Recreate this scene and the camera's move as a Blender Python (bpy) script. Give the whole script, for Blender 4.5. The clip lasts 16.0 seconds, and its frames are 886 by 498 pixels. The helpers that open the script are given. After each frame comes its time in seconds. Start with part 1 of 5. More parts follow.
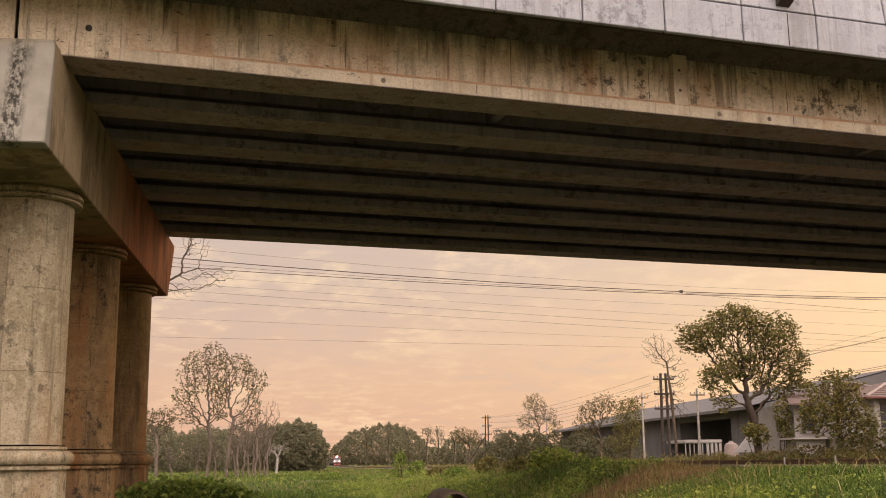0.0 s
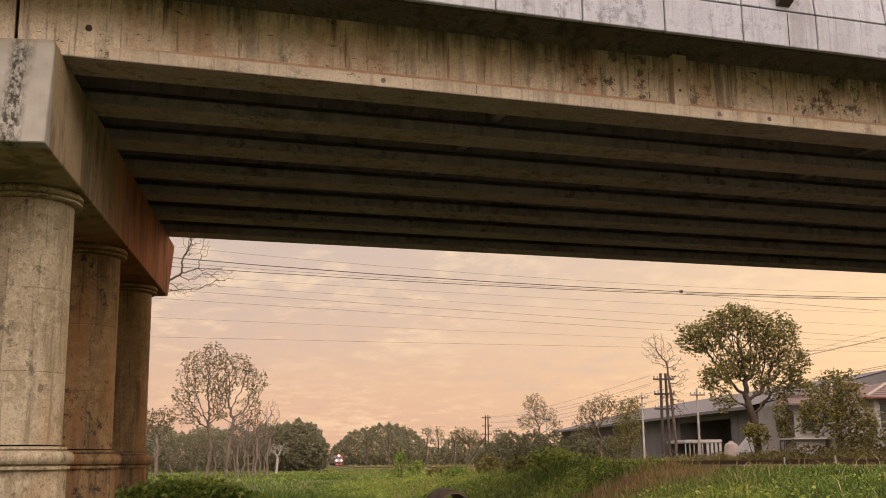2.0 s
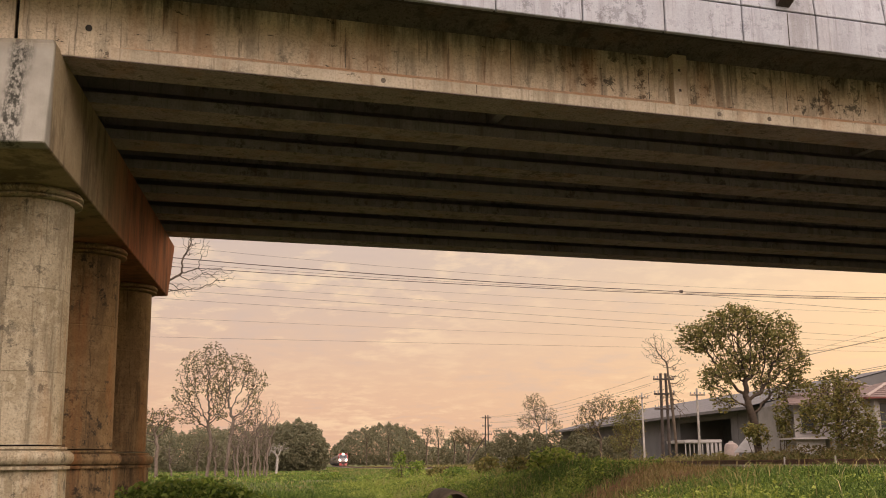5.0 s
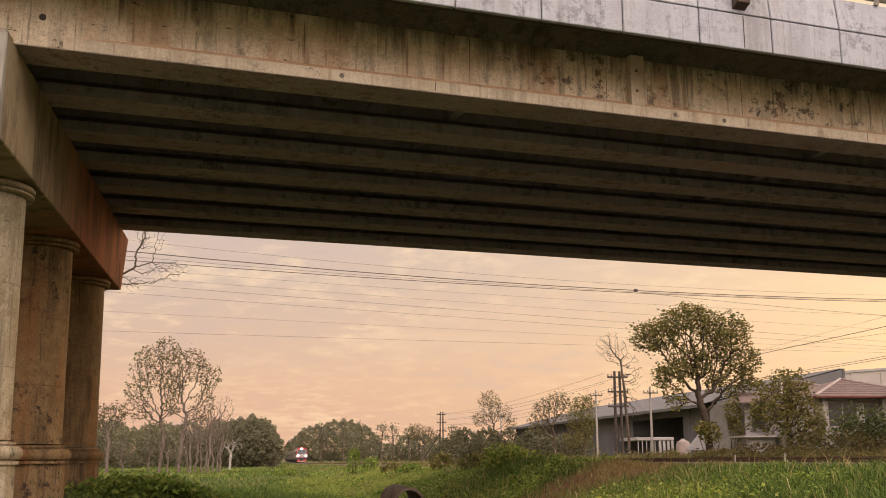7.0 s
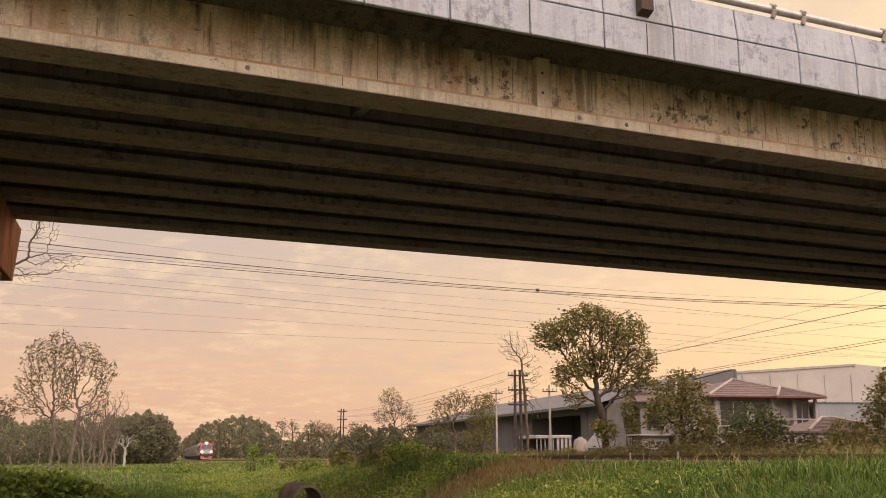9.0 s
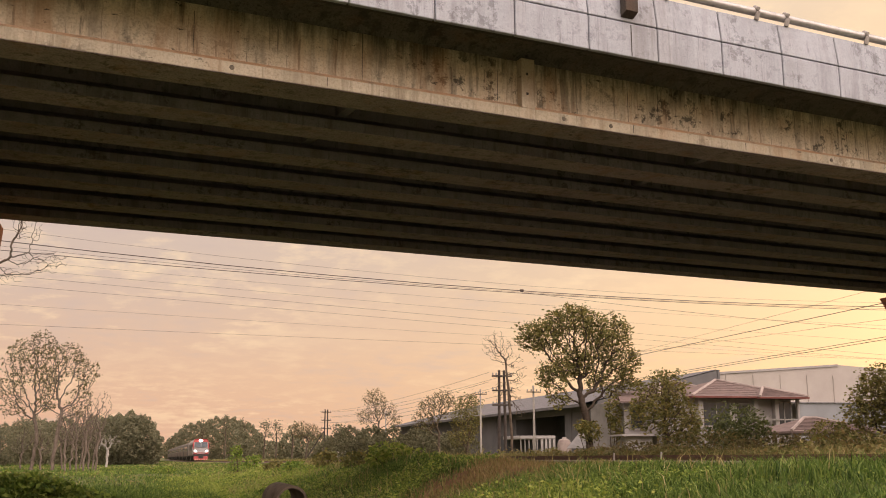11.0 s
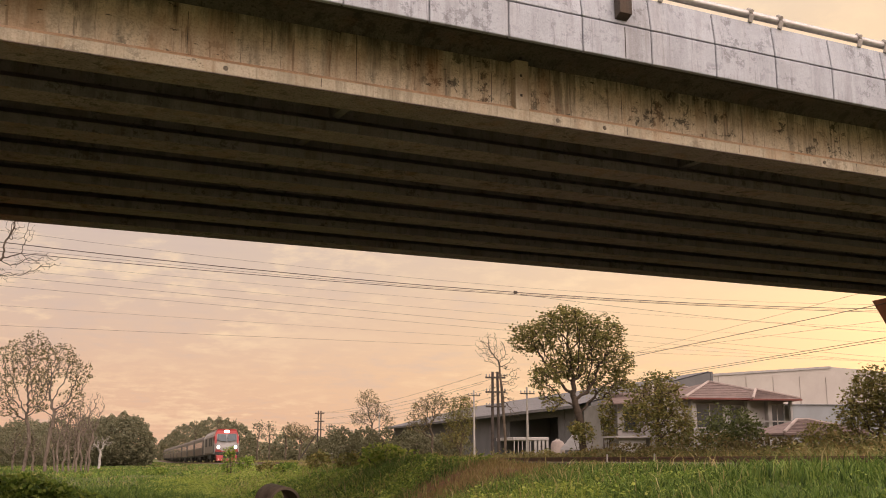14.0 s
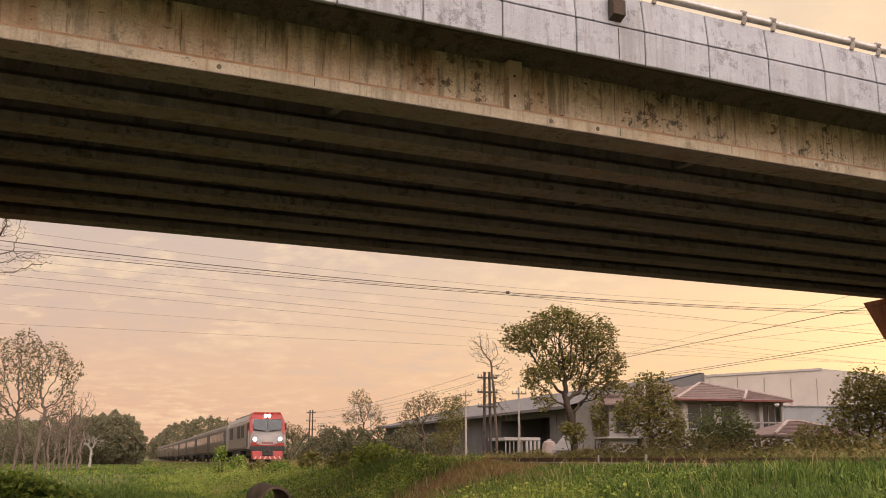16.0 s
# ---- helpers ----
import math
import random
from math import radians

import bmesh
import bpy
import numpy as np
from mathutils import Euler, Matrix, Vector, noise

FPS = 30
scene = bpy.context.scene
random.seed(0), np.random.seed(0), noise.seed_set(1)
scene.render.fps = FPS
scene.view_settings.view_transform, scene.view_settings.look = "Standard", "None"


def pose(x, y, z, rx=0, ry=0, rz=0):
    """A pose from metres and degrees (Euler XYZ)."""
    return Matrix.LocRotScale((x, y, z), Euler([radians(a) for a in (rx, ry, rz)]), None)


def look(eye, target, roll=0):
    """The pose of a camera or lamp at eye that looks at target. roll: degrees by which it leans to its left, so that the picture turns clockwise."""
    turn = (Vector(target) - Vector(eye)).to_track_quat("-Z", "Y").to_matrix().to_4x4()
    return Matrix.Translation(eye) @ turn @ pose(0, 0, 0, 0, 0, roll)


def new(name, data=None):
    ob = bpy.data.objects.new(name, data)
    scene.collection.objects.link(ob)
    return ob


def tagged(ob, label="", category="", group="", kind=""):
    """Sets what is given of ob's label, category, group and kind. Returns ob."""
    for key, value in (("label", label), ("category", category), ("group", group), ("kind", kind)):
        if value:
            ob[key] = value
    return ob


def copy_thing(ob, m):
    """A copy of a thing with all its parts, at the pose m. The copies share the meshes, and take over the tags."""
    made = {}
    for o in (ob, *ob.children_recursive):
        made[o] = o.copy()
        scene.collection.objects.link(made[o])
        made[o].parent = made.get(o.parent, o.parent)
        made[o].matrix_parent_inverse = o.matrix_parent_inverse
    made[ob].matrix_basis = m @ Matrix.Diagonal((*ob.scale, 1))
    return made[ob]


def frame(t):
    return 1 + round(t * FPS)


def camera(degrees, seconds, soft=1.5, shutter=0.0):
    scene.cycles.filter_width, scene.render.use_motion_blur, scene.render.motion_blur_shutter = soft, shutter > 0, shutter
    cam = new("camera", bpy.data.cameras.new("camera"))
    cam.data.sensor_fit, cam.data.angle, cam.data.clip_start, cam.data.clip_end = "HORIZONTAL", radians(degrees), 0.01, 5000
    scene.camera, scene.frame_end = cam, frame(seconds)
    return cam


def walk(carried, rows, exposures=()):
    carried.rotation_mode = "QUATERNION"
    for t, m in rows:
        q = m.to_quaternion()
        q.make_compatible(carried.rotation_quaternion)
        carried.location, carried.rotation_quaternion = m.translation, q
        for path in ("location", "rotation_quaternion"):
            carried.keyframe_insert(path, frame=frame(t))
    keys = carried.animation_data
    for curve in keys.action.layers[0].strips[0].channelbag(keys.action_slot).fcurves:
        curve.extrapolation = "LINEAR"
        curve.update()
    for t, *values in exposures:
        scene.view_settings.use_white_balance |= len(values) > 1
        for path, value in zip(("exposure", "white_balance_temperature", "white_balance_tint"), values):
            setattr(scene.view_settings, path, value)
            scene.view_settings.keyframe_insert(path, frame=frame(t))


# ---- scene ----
from collections import defaultdict

# ---- camera ----
EYE = (0.0, 0.0, 1.6)
PATH = [  # seconds, tilt above level, lean, turn
    (0.0, 11.250, 0.650, -7.300),
    (4.2, 11.250, 0.650, -7.300),
    (5.4, 11.250, 0.650, -7.300),
    (6.1, 11.230, 0.640, -7.340),
    (6.3, 11.160, 0.610, -7.560),
    (6.5, 11.107, 0.563, -8.089),
    (7.0, 11.050, 0.458, -9.686),
    (7.5, 11.028, 0.514, -11.259),
    (8.0, 10.967, 0.507, -12.833),
    (8.5, 10.928, 0.415, -14.023),
    (9.0, 10.871, 0.327, -14.916),
    (9.5, 10.842, 0.456, -15.225),
    (10.4, 10.870, 0.410, -15.550),
    (11.2, 10.900, 0.370, -15.800),
    (12.0, 10.915, 0.349, -15.917),
    (12.5, 10.951, 0.391, -15.972),
    (13.0, 10.947, 0.326, -16.022),
    (13.5, 10.943, 0.326, -16.065),
    (14.0, 10.968, 0.332, -16.100),
    (14.5, 10.979, 0.361, -16.127),
    (15.0, 10.987, 0.243, -16.226),
    (15.5, 10.997, 0.149, -16.352),
    (16.0, 10.962, 0.097, -16.545),
]
cam = camera(44.85, 16.0, soft=1.0)
walk(cam, [(t, pose(*EYE, 90 + a, b, c)) for t, a, b, c in PATH])

# ---- world, sun, exposure ----
SUN_AZ, SUN_EL = 52.0, 7.0      # degrees to the right of the track, above level


def sky_world():
    w = bpy.data.worlds.new("sunset_sky")
    scene.world = w
    w.use_nodes = True
    nt = w.node_tree
    nt.nodes.clear()
    N, L = nt.nodes.new, nt.links.new
    out, bg, co = N("ShaderNodeOutputWorld"), N("ShaderNodeBackground"), N("ShaderNodeTexCoord")
    L(bg.outputs[0], out.inputs[0])
    sky = N("ShaderNodeTexSky")
    sky.sky_type, sky.sun_disc = "NISHITA", False
    sky.sun_elevation, sky.sun_rotation = radians(SUN_EL), radians(SUN_AZ)
    sky.dust_density = 4.0
    sep = N("ShaderNodeSeparateXYZ")
    L(co.outputs["Generated"], sep.inputs[0])

    def math_node(op, a, b=None, c=None, clamp=False):
        n = N("ShaderNodeMath")
        n.operation, n.use_clamp = op, clamp
        for k, v in enumerate((a, b, c)):
            if v is None:
                continue
            if isinstance(v, (int, float)):
                n.inputs[k].default_value = v
            else:
                L(v, n.inputs[k])
        return n.outputs[0]

    def mix(kind, fac, a, b):
        n = N("ShaderNodeMix")
        n.data_type, n.blend_type = "RGBA", kind
        for k, v in ((0, fac), (6, a), (7, b)):
            if isinstance(v, (int, float)):
                n.inputs[k].default_value = v
            elif isinstance(v, tuple):
                n.inputs[k].default_value = v
            else:
                L(v, n.inputs[k])
        return n.outputs[2]

    # evening haze, pink low down and paler above
    ramp = N("ShaderNodeValToRGB")
    el = ramp.color_ramp.elements
    el[0].position, el[0].color = 0.0, (0.785, 0.46, 0.31, 1)
    el[1].position, el[1].color = 1.0, (0.56, 0.54, 0.57, 1)
    for p, c in ((0.07, (0.765, 0.482, 0.335, 1)), (0.17, (0.65, 0.482, 0.398, 1)), (0.4, (0.60, 0.53, 0.50, 1))):
        e = el.new(p)
        e.color = c
    L(math_node("MAXIMUM", sep.outputs[2], 0.0), ramp.inputs[0])
    # glow round the hidden sun
    dot = N("ShaderNodeVectorMath")
    dot.operation = "DOT_PRODUCT"
    a, e = radians(SUN_AZ), radians(SUN_EL)
    dot.inputs[1].default_value = (math.sin(a) * math.cos(e), math.cos(a) * math.cos(e), math.sin(e))
    L(co.outputs["Generated"], dot.inputs[0])
    near = math_node("MAXIMUM", dot.outputs["Value"], 0.0)
    glow = math_node("MULTIPLY", math_node("POWER", near, 6.0), 0.74)
    hazy = mix("MIX", math_node("MINIMUM", glow, 1.0), ramp.outputs[0], (1.02, 0.665, 0.325, 1))
    # thin drifting cloud, drawn out along the horizon
    lift = math_node("ADD", sep.outputs[2], 0.17)
    comb = N("ShaderNodeCombineXYZ")
    L(math_node("DIVIDE", sep.outputs[0], lift), comb.inputs[0])
    L(math_node("DIVIDE", sep.outputs[1], lift), comb.inputs[1])
    soft, fine = N("ShaderNodeTexNoise"), N("ShaderNodeTexNoise")
    for n, s, det in ((soft, 1.6, 6), (fine, 9.0, 9)):
        n.inputs["Scale"].default_value, n.inputs["Detail"].default_value = s, det
        n.inputs["Roughness"].default_value = 0.62
        L(comb.outputs[0], n.inputs["Vector"])
    both = math_node("MULTIPLY_ADD", fine.outputs[0], 0.45, math_node("MULTIPLY", soft.outputs[0], 0.6))
    band = N("ShaderNodeMapRange")
    band.inputs[1].default_value, band.inputs[2].default_value = 0.52, 0.64
    L(both, band.inputs[0])
    mask, gather = N("ShaderNodeTexNoise"), N("ShaderNodeMapRange")
    mask.inputs["Scale"].default_value, mask.inputs["Detail"].default_value = 0.55, 2
    L(comb.outputs[0], mask.inputs["Vector"])
    gather.inputs[1].default_value, gather.inputs[2].default_value = 0.36, 0.54
    L(mask.outputs[0], gather.inputs[0])
    lit = mix("MIX", math_node("MULTIPLY", math_node("MULTIPLY", band.outputs[0], gather.outputs[0]), 0.52), hazy, (1.10, 0.80, 0.49, 1))
    grey = N("ShaderNodeMapRange")
    grey.inputs[1].default_value, grey.inputs[2].default_value = 0.50, 0.38
    L(both, grey.inputs[0])
    cloudy = mix("MIX", math_node("MULTIPLY", grey.outputs[0], 0.36), lit, (0.60, 0.45, 0.40, 1))
    # clear bright sky overhead and away from the sun
    high = N("ShaderNodeMapRange")
    high.interpolation_type = "SMOOTHSTEP"
    high.inputs[1].default_value, high.inputs[2].default_value = 0.36, 0.75
    L(sep.outputs[2], high.inputs[0])
    back = N("ShaderNodeMapRange")
    back.interpolation_type = "SMOOTHSTEP"
    back.inputs[1].default_value, back.inputs[2].default_value = 0.25, -0.55
    L(sep.outputs[1], back.inputs[0])
    cloudy = mix("MIX", high.outputs[0], cloudy, (1.15, 1.02, 0.95, 1))
    climb = N("ShaderNodeMapRange")
    climb.interpolation_type = "SMOOTHSTEP"
    climb.inputs[1].default_value, climb.inputs[2].default_value = 0.08, 0.42
    L(sep.outputs[2], climb.inputs[0])
    # brighter towards the sun's side
    side = N("ShaderNodeMapRange")
    side.inputs[1].default_value, side.inputs[2].default_value = -0.75, 0.55
    side.inputs[3].default_value, side.inputs[4].default_value = 0.50, 1.0
    L(sep.outputs[0], side.inputs[0])
    cloudy = mix("MIX", math_node("MULTIPLY", math_node("MULTIPLY", back.outputs[0], climb.outputs[0]), side.outputs[0]), cloudy, (4.9, 4.02, 3.6, 1))
    total = mix("ADD", 0.014, cloudy, sky.outputs[0])
    L(total, bg.inputs[0])
    bg.inputs[1].default_value = 1.0


sky_world()
sun_data = bpy.data.lights.new("sun", "SUN")
sun_data.energy, sun_data.angle, sun_data.color = 1.1, radians(12), (1.0, 0.70, 0.42)
sun = new("sun", sun_data)
sun.matrix_world = look((0, 0, 60), (-math.sin(radians(SUN_AZ)) * 60, -math.cos(radians(SUN_AZ)) * 60, 60 - 60 * math.tan(radians(SUN_EL))))
scene.view_settings.exposure = 0.0


# ---- materials ----
def material(name, rough=0.8, metal=0.0, spec=0.3):
    m = bpy.data.materials.new(name)
    m.use_nodes = True
    b = m.node_tree.nodes["Principled BSDF"]
    b.inputs["Roughness"].default_value, b.inputs["Metallic"].default_value = rough, metal
    b.inputs["Specular IOR Level"].default_value = spec
    return m, m.node_tree.nodes.new, m.node_tree.links.new, b


def noise_tex(N, L, vec, scale, detail=5.0, rough=0.6, stretch=None):
    n = N("ShaderNodeTexNoise")
    n.inputs["Scale"].default_value, n.inputs["Detail"].default_value, n.inputs["Roughness"].default_value = scale, detail, rough
    if stretch:
        mp = N("ShaderNodeMapping")
        mp.inputs["Scale"].default_value = stretch
        L(vec, mp.inputs[0])
        vec = mp.outputs[0]
    L(vec, n.inputs["Vector"])
    return n.outputs[0]


def band_of(N, L, val, lo, hi):
    r = N("ShaderNodeMapRange")
    r.inputs[1].default_value, r.inputs[2].default_value = lo, hi
    L(val, r.inputs[0])
    return r.outputs[0]


def blend(N, L, fac, a, b, kind="MIX"):
    n = N("ShaderNodeMix")
    n.data_type, n.blend_type = "RGBA", kind
    for k, v in ((0, fac), (6, a), (7, b)):
        if isinstance(v, (int, float)):
            n.inputs[k].default_value = v
        elif isinstance(v, tuple):
            n.inputs[k].default_value = (*v, 1) if len(v) == 3 else v
        else:
            L(v, n.inputs[k])
    return n.outputs[2]


def times(N, L, a, f):
    n = N("ShaderNodeMath")
    n.operation = "MULTIPLY"
    L(a, n.inputs[0])
    if isinstance(f, (int, float)):
        n.inputs[1].default_value = f
    else:
        L(f, n.inputs[1])
    return n.outputs[0]


def bump_of(N, L, b, val, strength, dist=0.02):
    n = N("ShaderNodeBump")
    n.inputs["Strength"].default_value, n.inputs["Distance"].default_value = strength, dist
    L(val, n.inputs["Height"])
    L(n.outputs[0], b.inputs["Normal"])


def weathered(name, base, light, dark, rust, streak=0.5, mould=0.4, rusty=0.3, seed=0.0, rough=0.88, chips=0.6, flake=0.4, drip_shade=0.0, speck=0.6):
    """Concrete with cloudy tone, runs down the face, dark mould, pits, chips and red dust."""
    m, N, L, b = material(name, rough, 0, 0.2)
    geo, mp = N("ShaderNodeNewGeometry"), N("ShaderNodeMapping")
    mp.inputs["Location"].default_value = (seed, seed * 1.7, seed * 0.6)
    L(geo.outputs["Position"], mp.inputs[0])
    # waver the place a little, so that no run is ruler-straight
    wav = N("ShaderNodeTexNoise")
    wav.inputs["Scale"].default_value, wav.inputs["Detail"].default_value = 2.2, 3
    L(mp.outputs[0], wav.inputs["Vector"])
    shift = N("ShaderNodeVectorMath")
    shift.operation = "MULTIPLY_ADD"
    L(wav.outputs["Color"], shift.inputs[0])
    shift.inputs[1].default_value = (0.05, 0.05, 0.05)
    L(mp.outputs[0], shift.inputs[2])
    v = shift.outputs[0]
    cloud = noise_tex(N, L, v, 0.9, 8, 0.65)
    c = blend(N, L, band_of(N, L, cloud, 0.36, 0.66), base, light)
    blot = noise_tex(N, L, v, 4.2, 8, 0.7)
    c = blend(N, L, times(N, L, band_of(N, L, blot, 0.50, 0.57), flake), c, light)
    grain = noise_tex(N, L, v, 26, 6, 0.75)
    c = blend(N, L, times(N, L, band_of(N, L, grain, 0.46, 0.66), speck), c, dark)
    patch = noise_tex(N, L, v, 0.42, 4)
    runs = noise_tex(N, L, v, 1.0, 5, 0.6, (3.4, 3.4, 0.34))
    wet = times(N, L, band_of(N, L, runs, 0.50, 0.60), band_of(N, L, patch, 0.36, 0.58))
    c = blend(N, L, times(N, L, wet, streak), c, dark)
    thin = noise_tex(N, L, v, 1.0, 5, 0.65, (13.0, 13.0, 0.5))
    c = blend(N, L, times(N, L, band_of(N, L, thin, 0.57, 0.64), streak), c, dark)
    pale = noise_tex(N, L, v, 1.0, 4, 0.6, (10.0, 10.0, 0.35))
    c = blend(N, L, times(N, L, band_of(N, L, pale, 0.60, 0.67), 0.40), c, light)
    spots = noise_tex(N, L, v, 3.6, 9, 0.8)
    patch2 = noise_tex(N, L, v, 0.55, 3)
    blk = times(N, L, band_of(N, L, spots, 0.53, 0.575), band_of(N, L, patch2, 0.43, 0.57))
    c = blend(N, L, times(N, L, blk, mould), c, (0.022, 0.02, 0.017))
    ru = noise_tex(N, L, v, 1.0, 5, 0.65, (1.5, 1.5, 0.22))
    c = blend(N, L, times(N, L, band_of(N, L, ru, 0.52, 0.66), rusty), c, rust)
    chip = noise_tex(N, L, v, 1.0, 6, 0.7, (3.0, 3.0, 9.0))
    c = blend(N, L, times(N, L, band_of(N, L, chip, 0.64, 0.67), chips), c, (0.045, 0.036, 0.026))
    if drip_shade:      # black water runs from the deck's edge, long and short, plus painted overhang shade
        sep = N("ShaderNodeSeparateXYZ")
        L(geo.outputs["Position"], sep.inputs[0])
        run = noise_tex(N, L, v, 1.0, 7, 0.72, (2.1, 2.1, 0.30))
        fine = noise_tex(N, L, v, 1.0, 5, 0.6, (15.0, 15.0, 0.7))
        low = N("ShaderNodeMath")
        low.operation = "MULTIPLY_ADD"
        L(sep.outputs[2], low.inputs[0])
        low.inputs[1].default_value, low.inputs[2].default_value = 0.52, -4.79
        for tex, w in ((run, 1.0), (fine, 0.35)):
            add = N("ShaderNodeMath")
            add.operation = "MULTIPLY_ADD"
            L(tex, add.inputs[0])
            add.inputs[1].default_value = w
            L(low.outputs[0], add.inputs[2])
            low = add
        c = blend(N, L, times(N, L, band_of(N, L, low.outputs[0], 0.46, 0.74), drip_shade), c, (0.03, 0.026, 0.022))
    L(c, b.inputs["Base Color"])
    rel = N("ShaderNodeMath")
    rel.operation = "MULTIPLY_ADD"
    L(blot, rel.inputs[0])
    rel.inputs[1].default_value = 1.6
    L(grain, rel.inputs[2])
    bump_of(N, L, b, rel.outputs[0], 0.75, 0.014)
    return m


RUST = (0.33, 0.15, 0.06)
GIRDER = weathered("girder_concrete", (0.55, 0.455, 0.335), (0.71, 0.605, 0.46), (0.11, 0.088, 0.068), (0.36, 0.19, 0.09), 0.6, 0.8, 0.45, 0, chips=0.9, flake=0.6, drip_shade=0.8, speck=0.42)
# one concrete in two tones: undersides as lit, inner sides and slab as shaded
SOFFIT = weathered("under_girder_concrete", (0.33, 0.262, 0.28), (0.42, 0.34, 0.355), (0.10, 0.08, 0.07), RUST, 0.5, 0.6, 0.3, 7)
SHADED = weathered("shaded_concrete", (0.225, 0.20, 0.235), (0.29, 0.26, 0.30), (0.14, 0.125, 0.145), (0.12, 0.06, 0.03), 0.6, 0.6, 0.3, 9)
FLANGE = weathered("flange_concrete", (0.47, 0.40, 0.305), (0.60, 0.52, 0.41), (0.2, 0.16, 0.11), (0.44, 0.25, 0.13), 0.45, 0.4, 0.30, 3, speck=0.42)
PATCH = weathered("mortar_patch", (0.17, 0.14, 0.11), (0.22, 0.18, 0.15), (0.08, 0.07, 0.05), RUST, 0.2, 0.2, 0.1, 4)
DUST = weathered("red_dust_ledge", (0.54, 0.33, 0.19), (0.60, 0.43, 0.29), (0.28, 0.18, 0.11), (0.50, 0.27, 0.14), 0.4, 0.3, 0.6, 5)
PARAPET = weathered("painted_concrete", (0.33, 0.34, 0.378), (0.405, 0.415, 0.462), (0.20, 0.195, 0.21), (0.28, 0.23, 0.19), 0.5, 0.4, 0.12, 11, 0.7, 0.25, speck=0.3)
JOINT_AND_SHADE = weathered("joint_and_shade", (0.05, 0.045, 0.04), (0.07, 0.06, 0.055), (0.02, 0.02, 0.02), RUST, 0.3, 0.3, 0.1, 13)
# near-black tone that paints the shade under the overhang
HAUNCH = weathered("shade_toned_concrete", (0.10, 0.09, 0.08), (0.14, 0.125, 0.11), (0.035, 0.032, 0.028), RUST, 0.7, 0.5, 0.1, 15)
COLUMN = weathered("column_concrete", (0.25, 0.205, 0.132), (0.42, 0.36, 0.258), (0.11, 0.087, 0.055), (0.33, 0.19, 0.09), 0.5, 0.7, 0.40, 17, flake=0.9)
# for the columns behind the first: darker and redder
COLUMN_RED = weathered("red_brown_column", (0.19, 0.118, 0.055), (0.31, 0.205, 0.105), (0.055, 0.036, 0.02), (0.27, 0.115, 0.04), 0.6, 0.85, 0.6, 19, flake=0.7)


def plain(name, col, col2=None, scale=3.0, rough=0.6, metal=0.0, spec=0.4, bump=0.1):
    """Paint, metal or plaster with a little dirt."""
    m, N, L, b = material(name, rough, metal, spec)
    tc = N("ShaderNodeTexCoord")
    n = noise_tex(N, L, tc.outputs["Object"], scale, 6, 0.65)
    col2 = col2 or tuple(0.6 * c for c in col)
    L(blend(N, L, band_of(N, L, n, 0.42, 0.72), col, col2), b.inputs["Base Color"])
    if bump:
        bump_of(N, L, b, noise_tex(N, L, tc.outputs["Object"], scale * 9, 4), bump, 0.01)
    return m


def leafy(name, cols, rough=0.55, trans=0.35, per="island"):
    """Foliage whose single leaves differ."""
    m, N, L, b = material(name, rough, 0, 0.25)
    g = N("ShaderNodeNewGeometry")
    ramp = N("ShaderNodeValToRGB")
    el = ramp.color_ramp.elements
    el[0].position, el[0].color = 0.0, (*cols[0], 1)
    el[1].position, el[1].color = 1.0, (*cols[-1], 1)
    for k, c in enumerate(cols[1:-1]):
        e = el.new((k + 1) / (len(cols) - 1))
        e.color = (*c, 1)
    L(g.outputs["Random Per Island"], ramp.inputs[0])
    big = noise_tex(N, L, g.outputs["Position"], 0.35, 3)
    c = blend(N, L, times(N, L, band_of(N, L, big, 0.4, 0.65), 0.25), ramp.outputs[0], cols[len(cols) // 2])
    L(c, b.inputs["Base Color"])
    t = N("ShaderNodeBsdfTranslucent")
    L(c, t.inputs[0])
    mx = N("ShaderNodeMixShader")
    mx.inputs[0].default_value = trans
    L(b.outputs[0], mx.inputs[1])
    L(t.outputs[0], mx.inputs[2])
    L(mx.outputs[0], m.node_tree.nodes["Material Output"].inputs[0])
    return m


def glowing(name, col, power):
    m, N, L, b = material(name, 0.3)
    b.inputs["Base Color"].default_value = (0.8, 0.8, 0.8, 1)
    b.inputs["Emission Color"].default_value, b.inputs["Emission Strength"].default_value = (*col, 1), power
    return m


GRASS = leafy("grass_blades", [(0.022, 0.042, 0.008), (0.07, 0.12, 0.02), (0.12, 0.18, 0.033), (0.25, 0.29, 0.08)], trans=0.42)
DRY = leafy("dry_grass", [(0.22, 0.18, 0.07), (0.34, 0.27, 0.12), (0.26, 0.22, 0.08), (0.42, 0.34, 0.18)])
WEED = leafy("weed_leaves", [(0.075, 0.085, 0.024), (0.16, 0.15, 0.05), (0.25, 0.18, 0.075), (0.14, 0.17, 0.045), (0.30, 0.25, 0.12)])
LEAF = leafy("tree_leaves", [(0.06, 0.062, 0.018), (0.13, 0.125, 0.034), (0.23, 0.175, 0.055), (0.12, 0.125, 0.034), (0.20, 0.18, 0.055)])
LEAF_DARK = leafy("dark_leaves", [(0.05, 0.062, 0.02), (0.09, 0.105, 0.032), (0.14, 0.15, 0.05)])
LEAF_BROWN = leafy("browning_leaves", [(0.08, 0.078, 0.03), (0.135, 0.112, 0.045), (0.18, 0.128, 0.058), (0.11, 0.112, 0.04)])
# aerial haze is mixed into these two greens, most in the distant one
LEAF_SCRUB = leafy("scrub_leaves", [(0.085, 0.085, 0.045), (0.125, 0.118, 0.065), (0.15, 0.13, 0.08)])
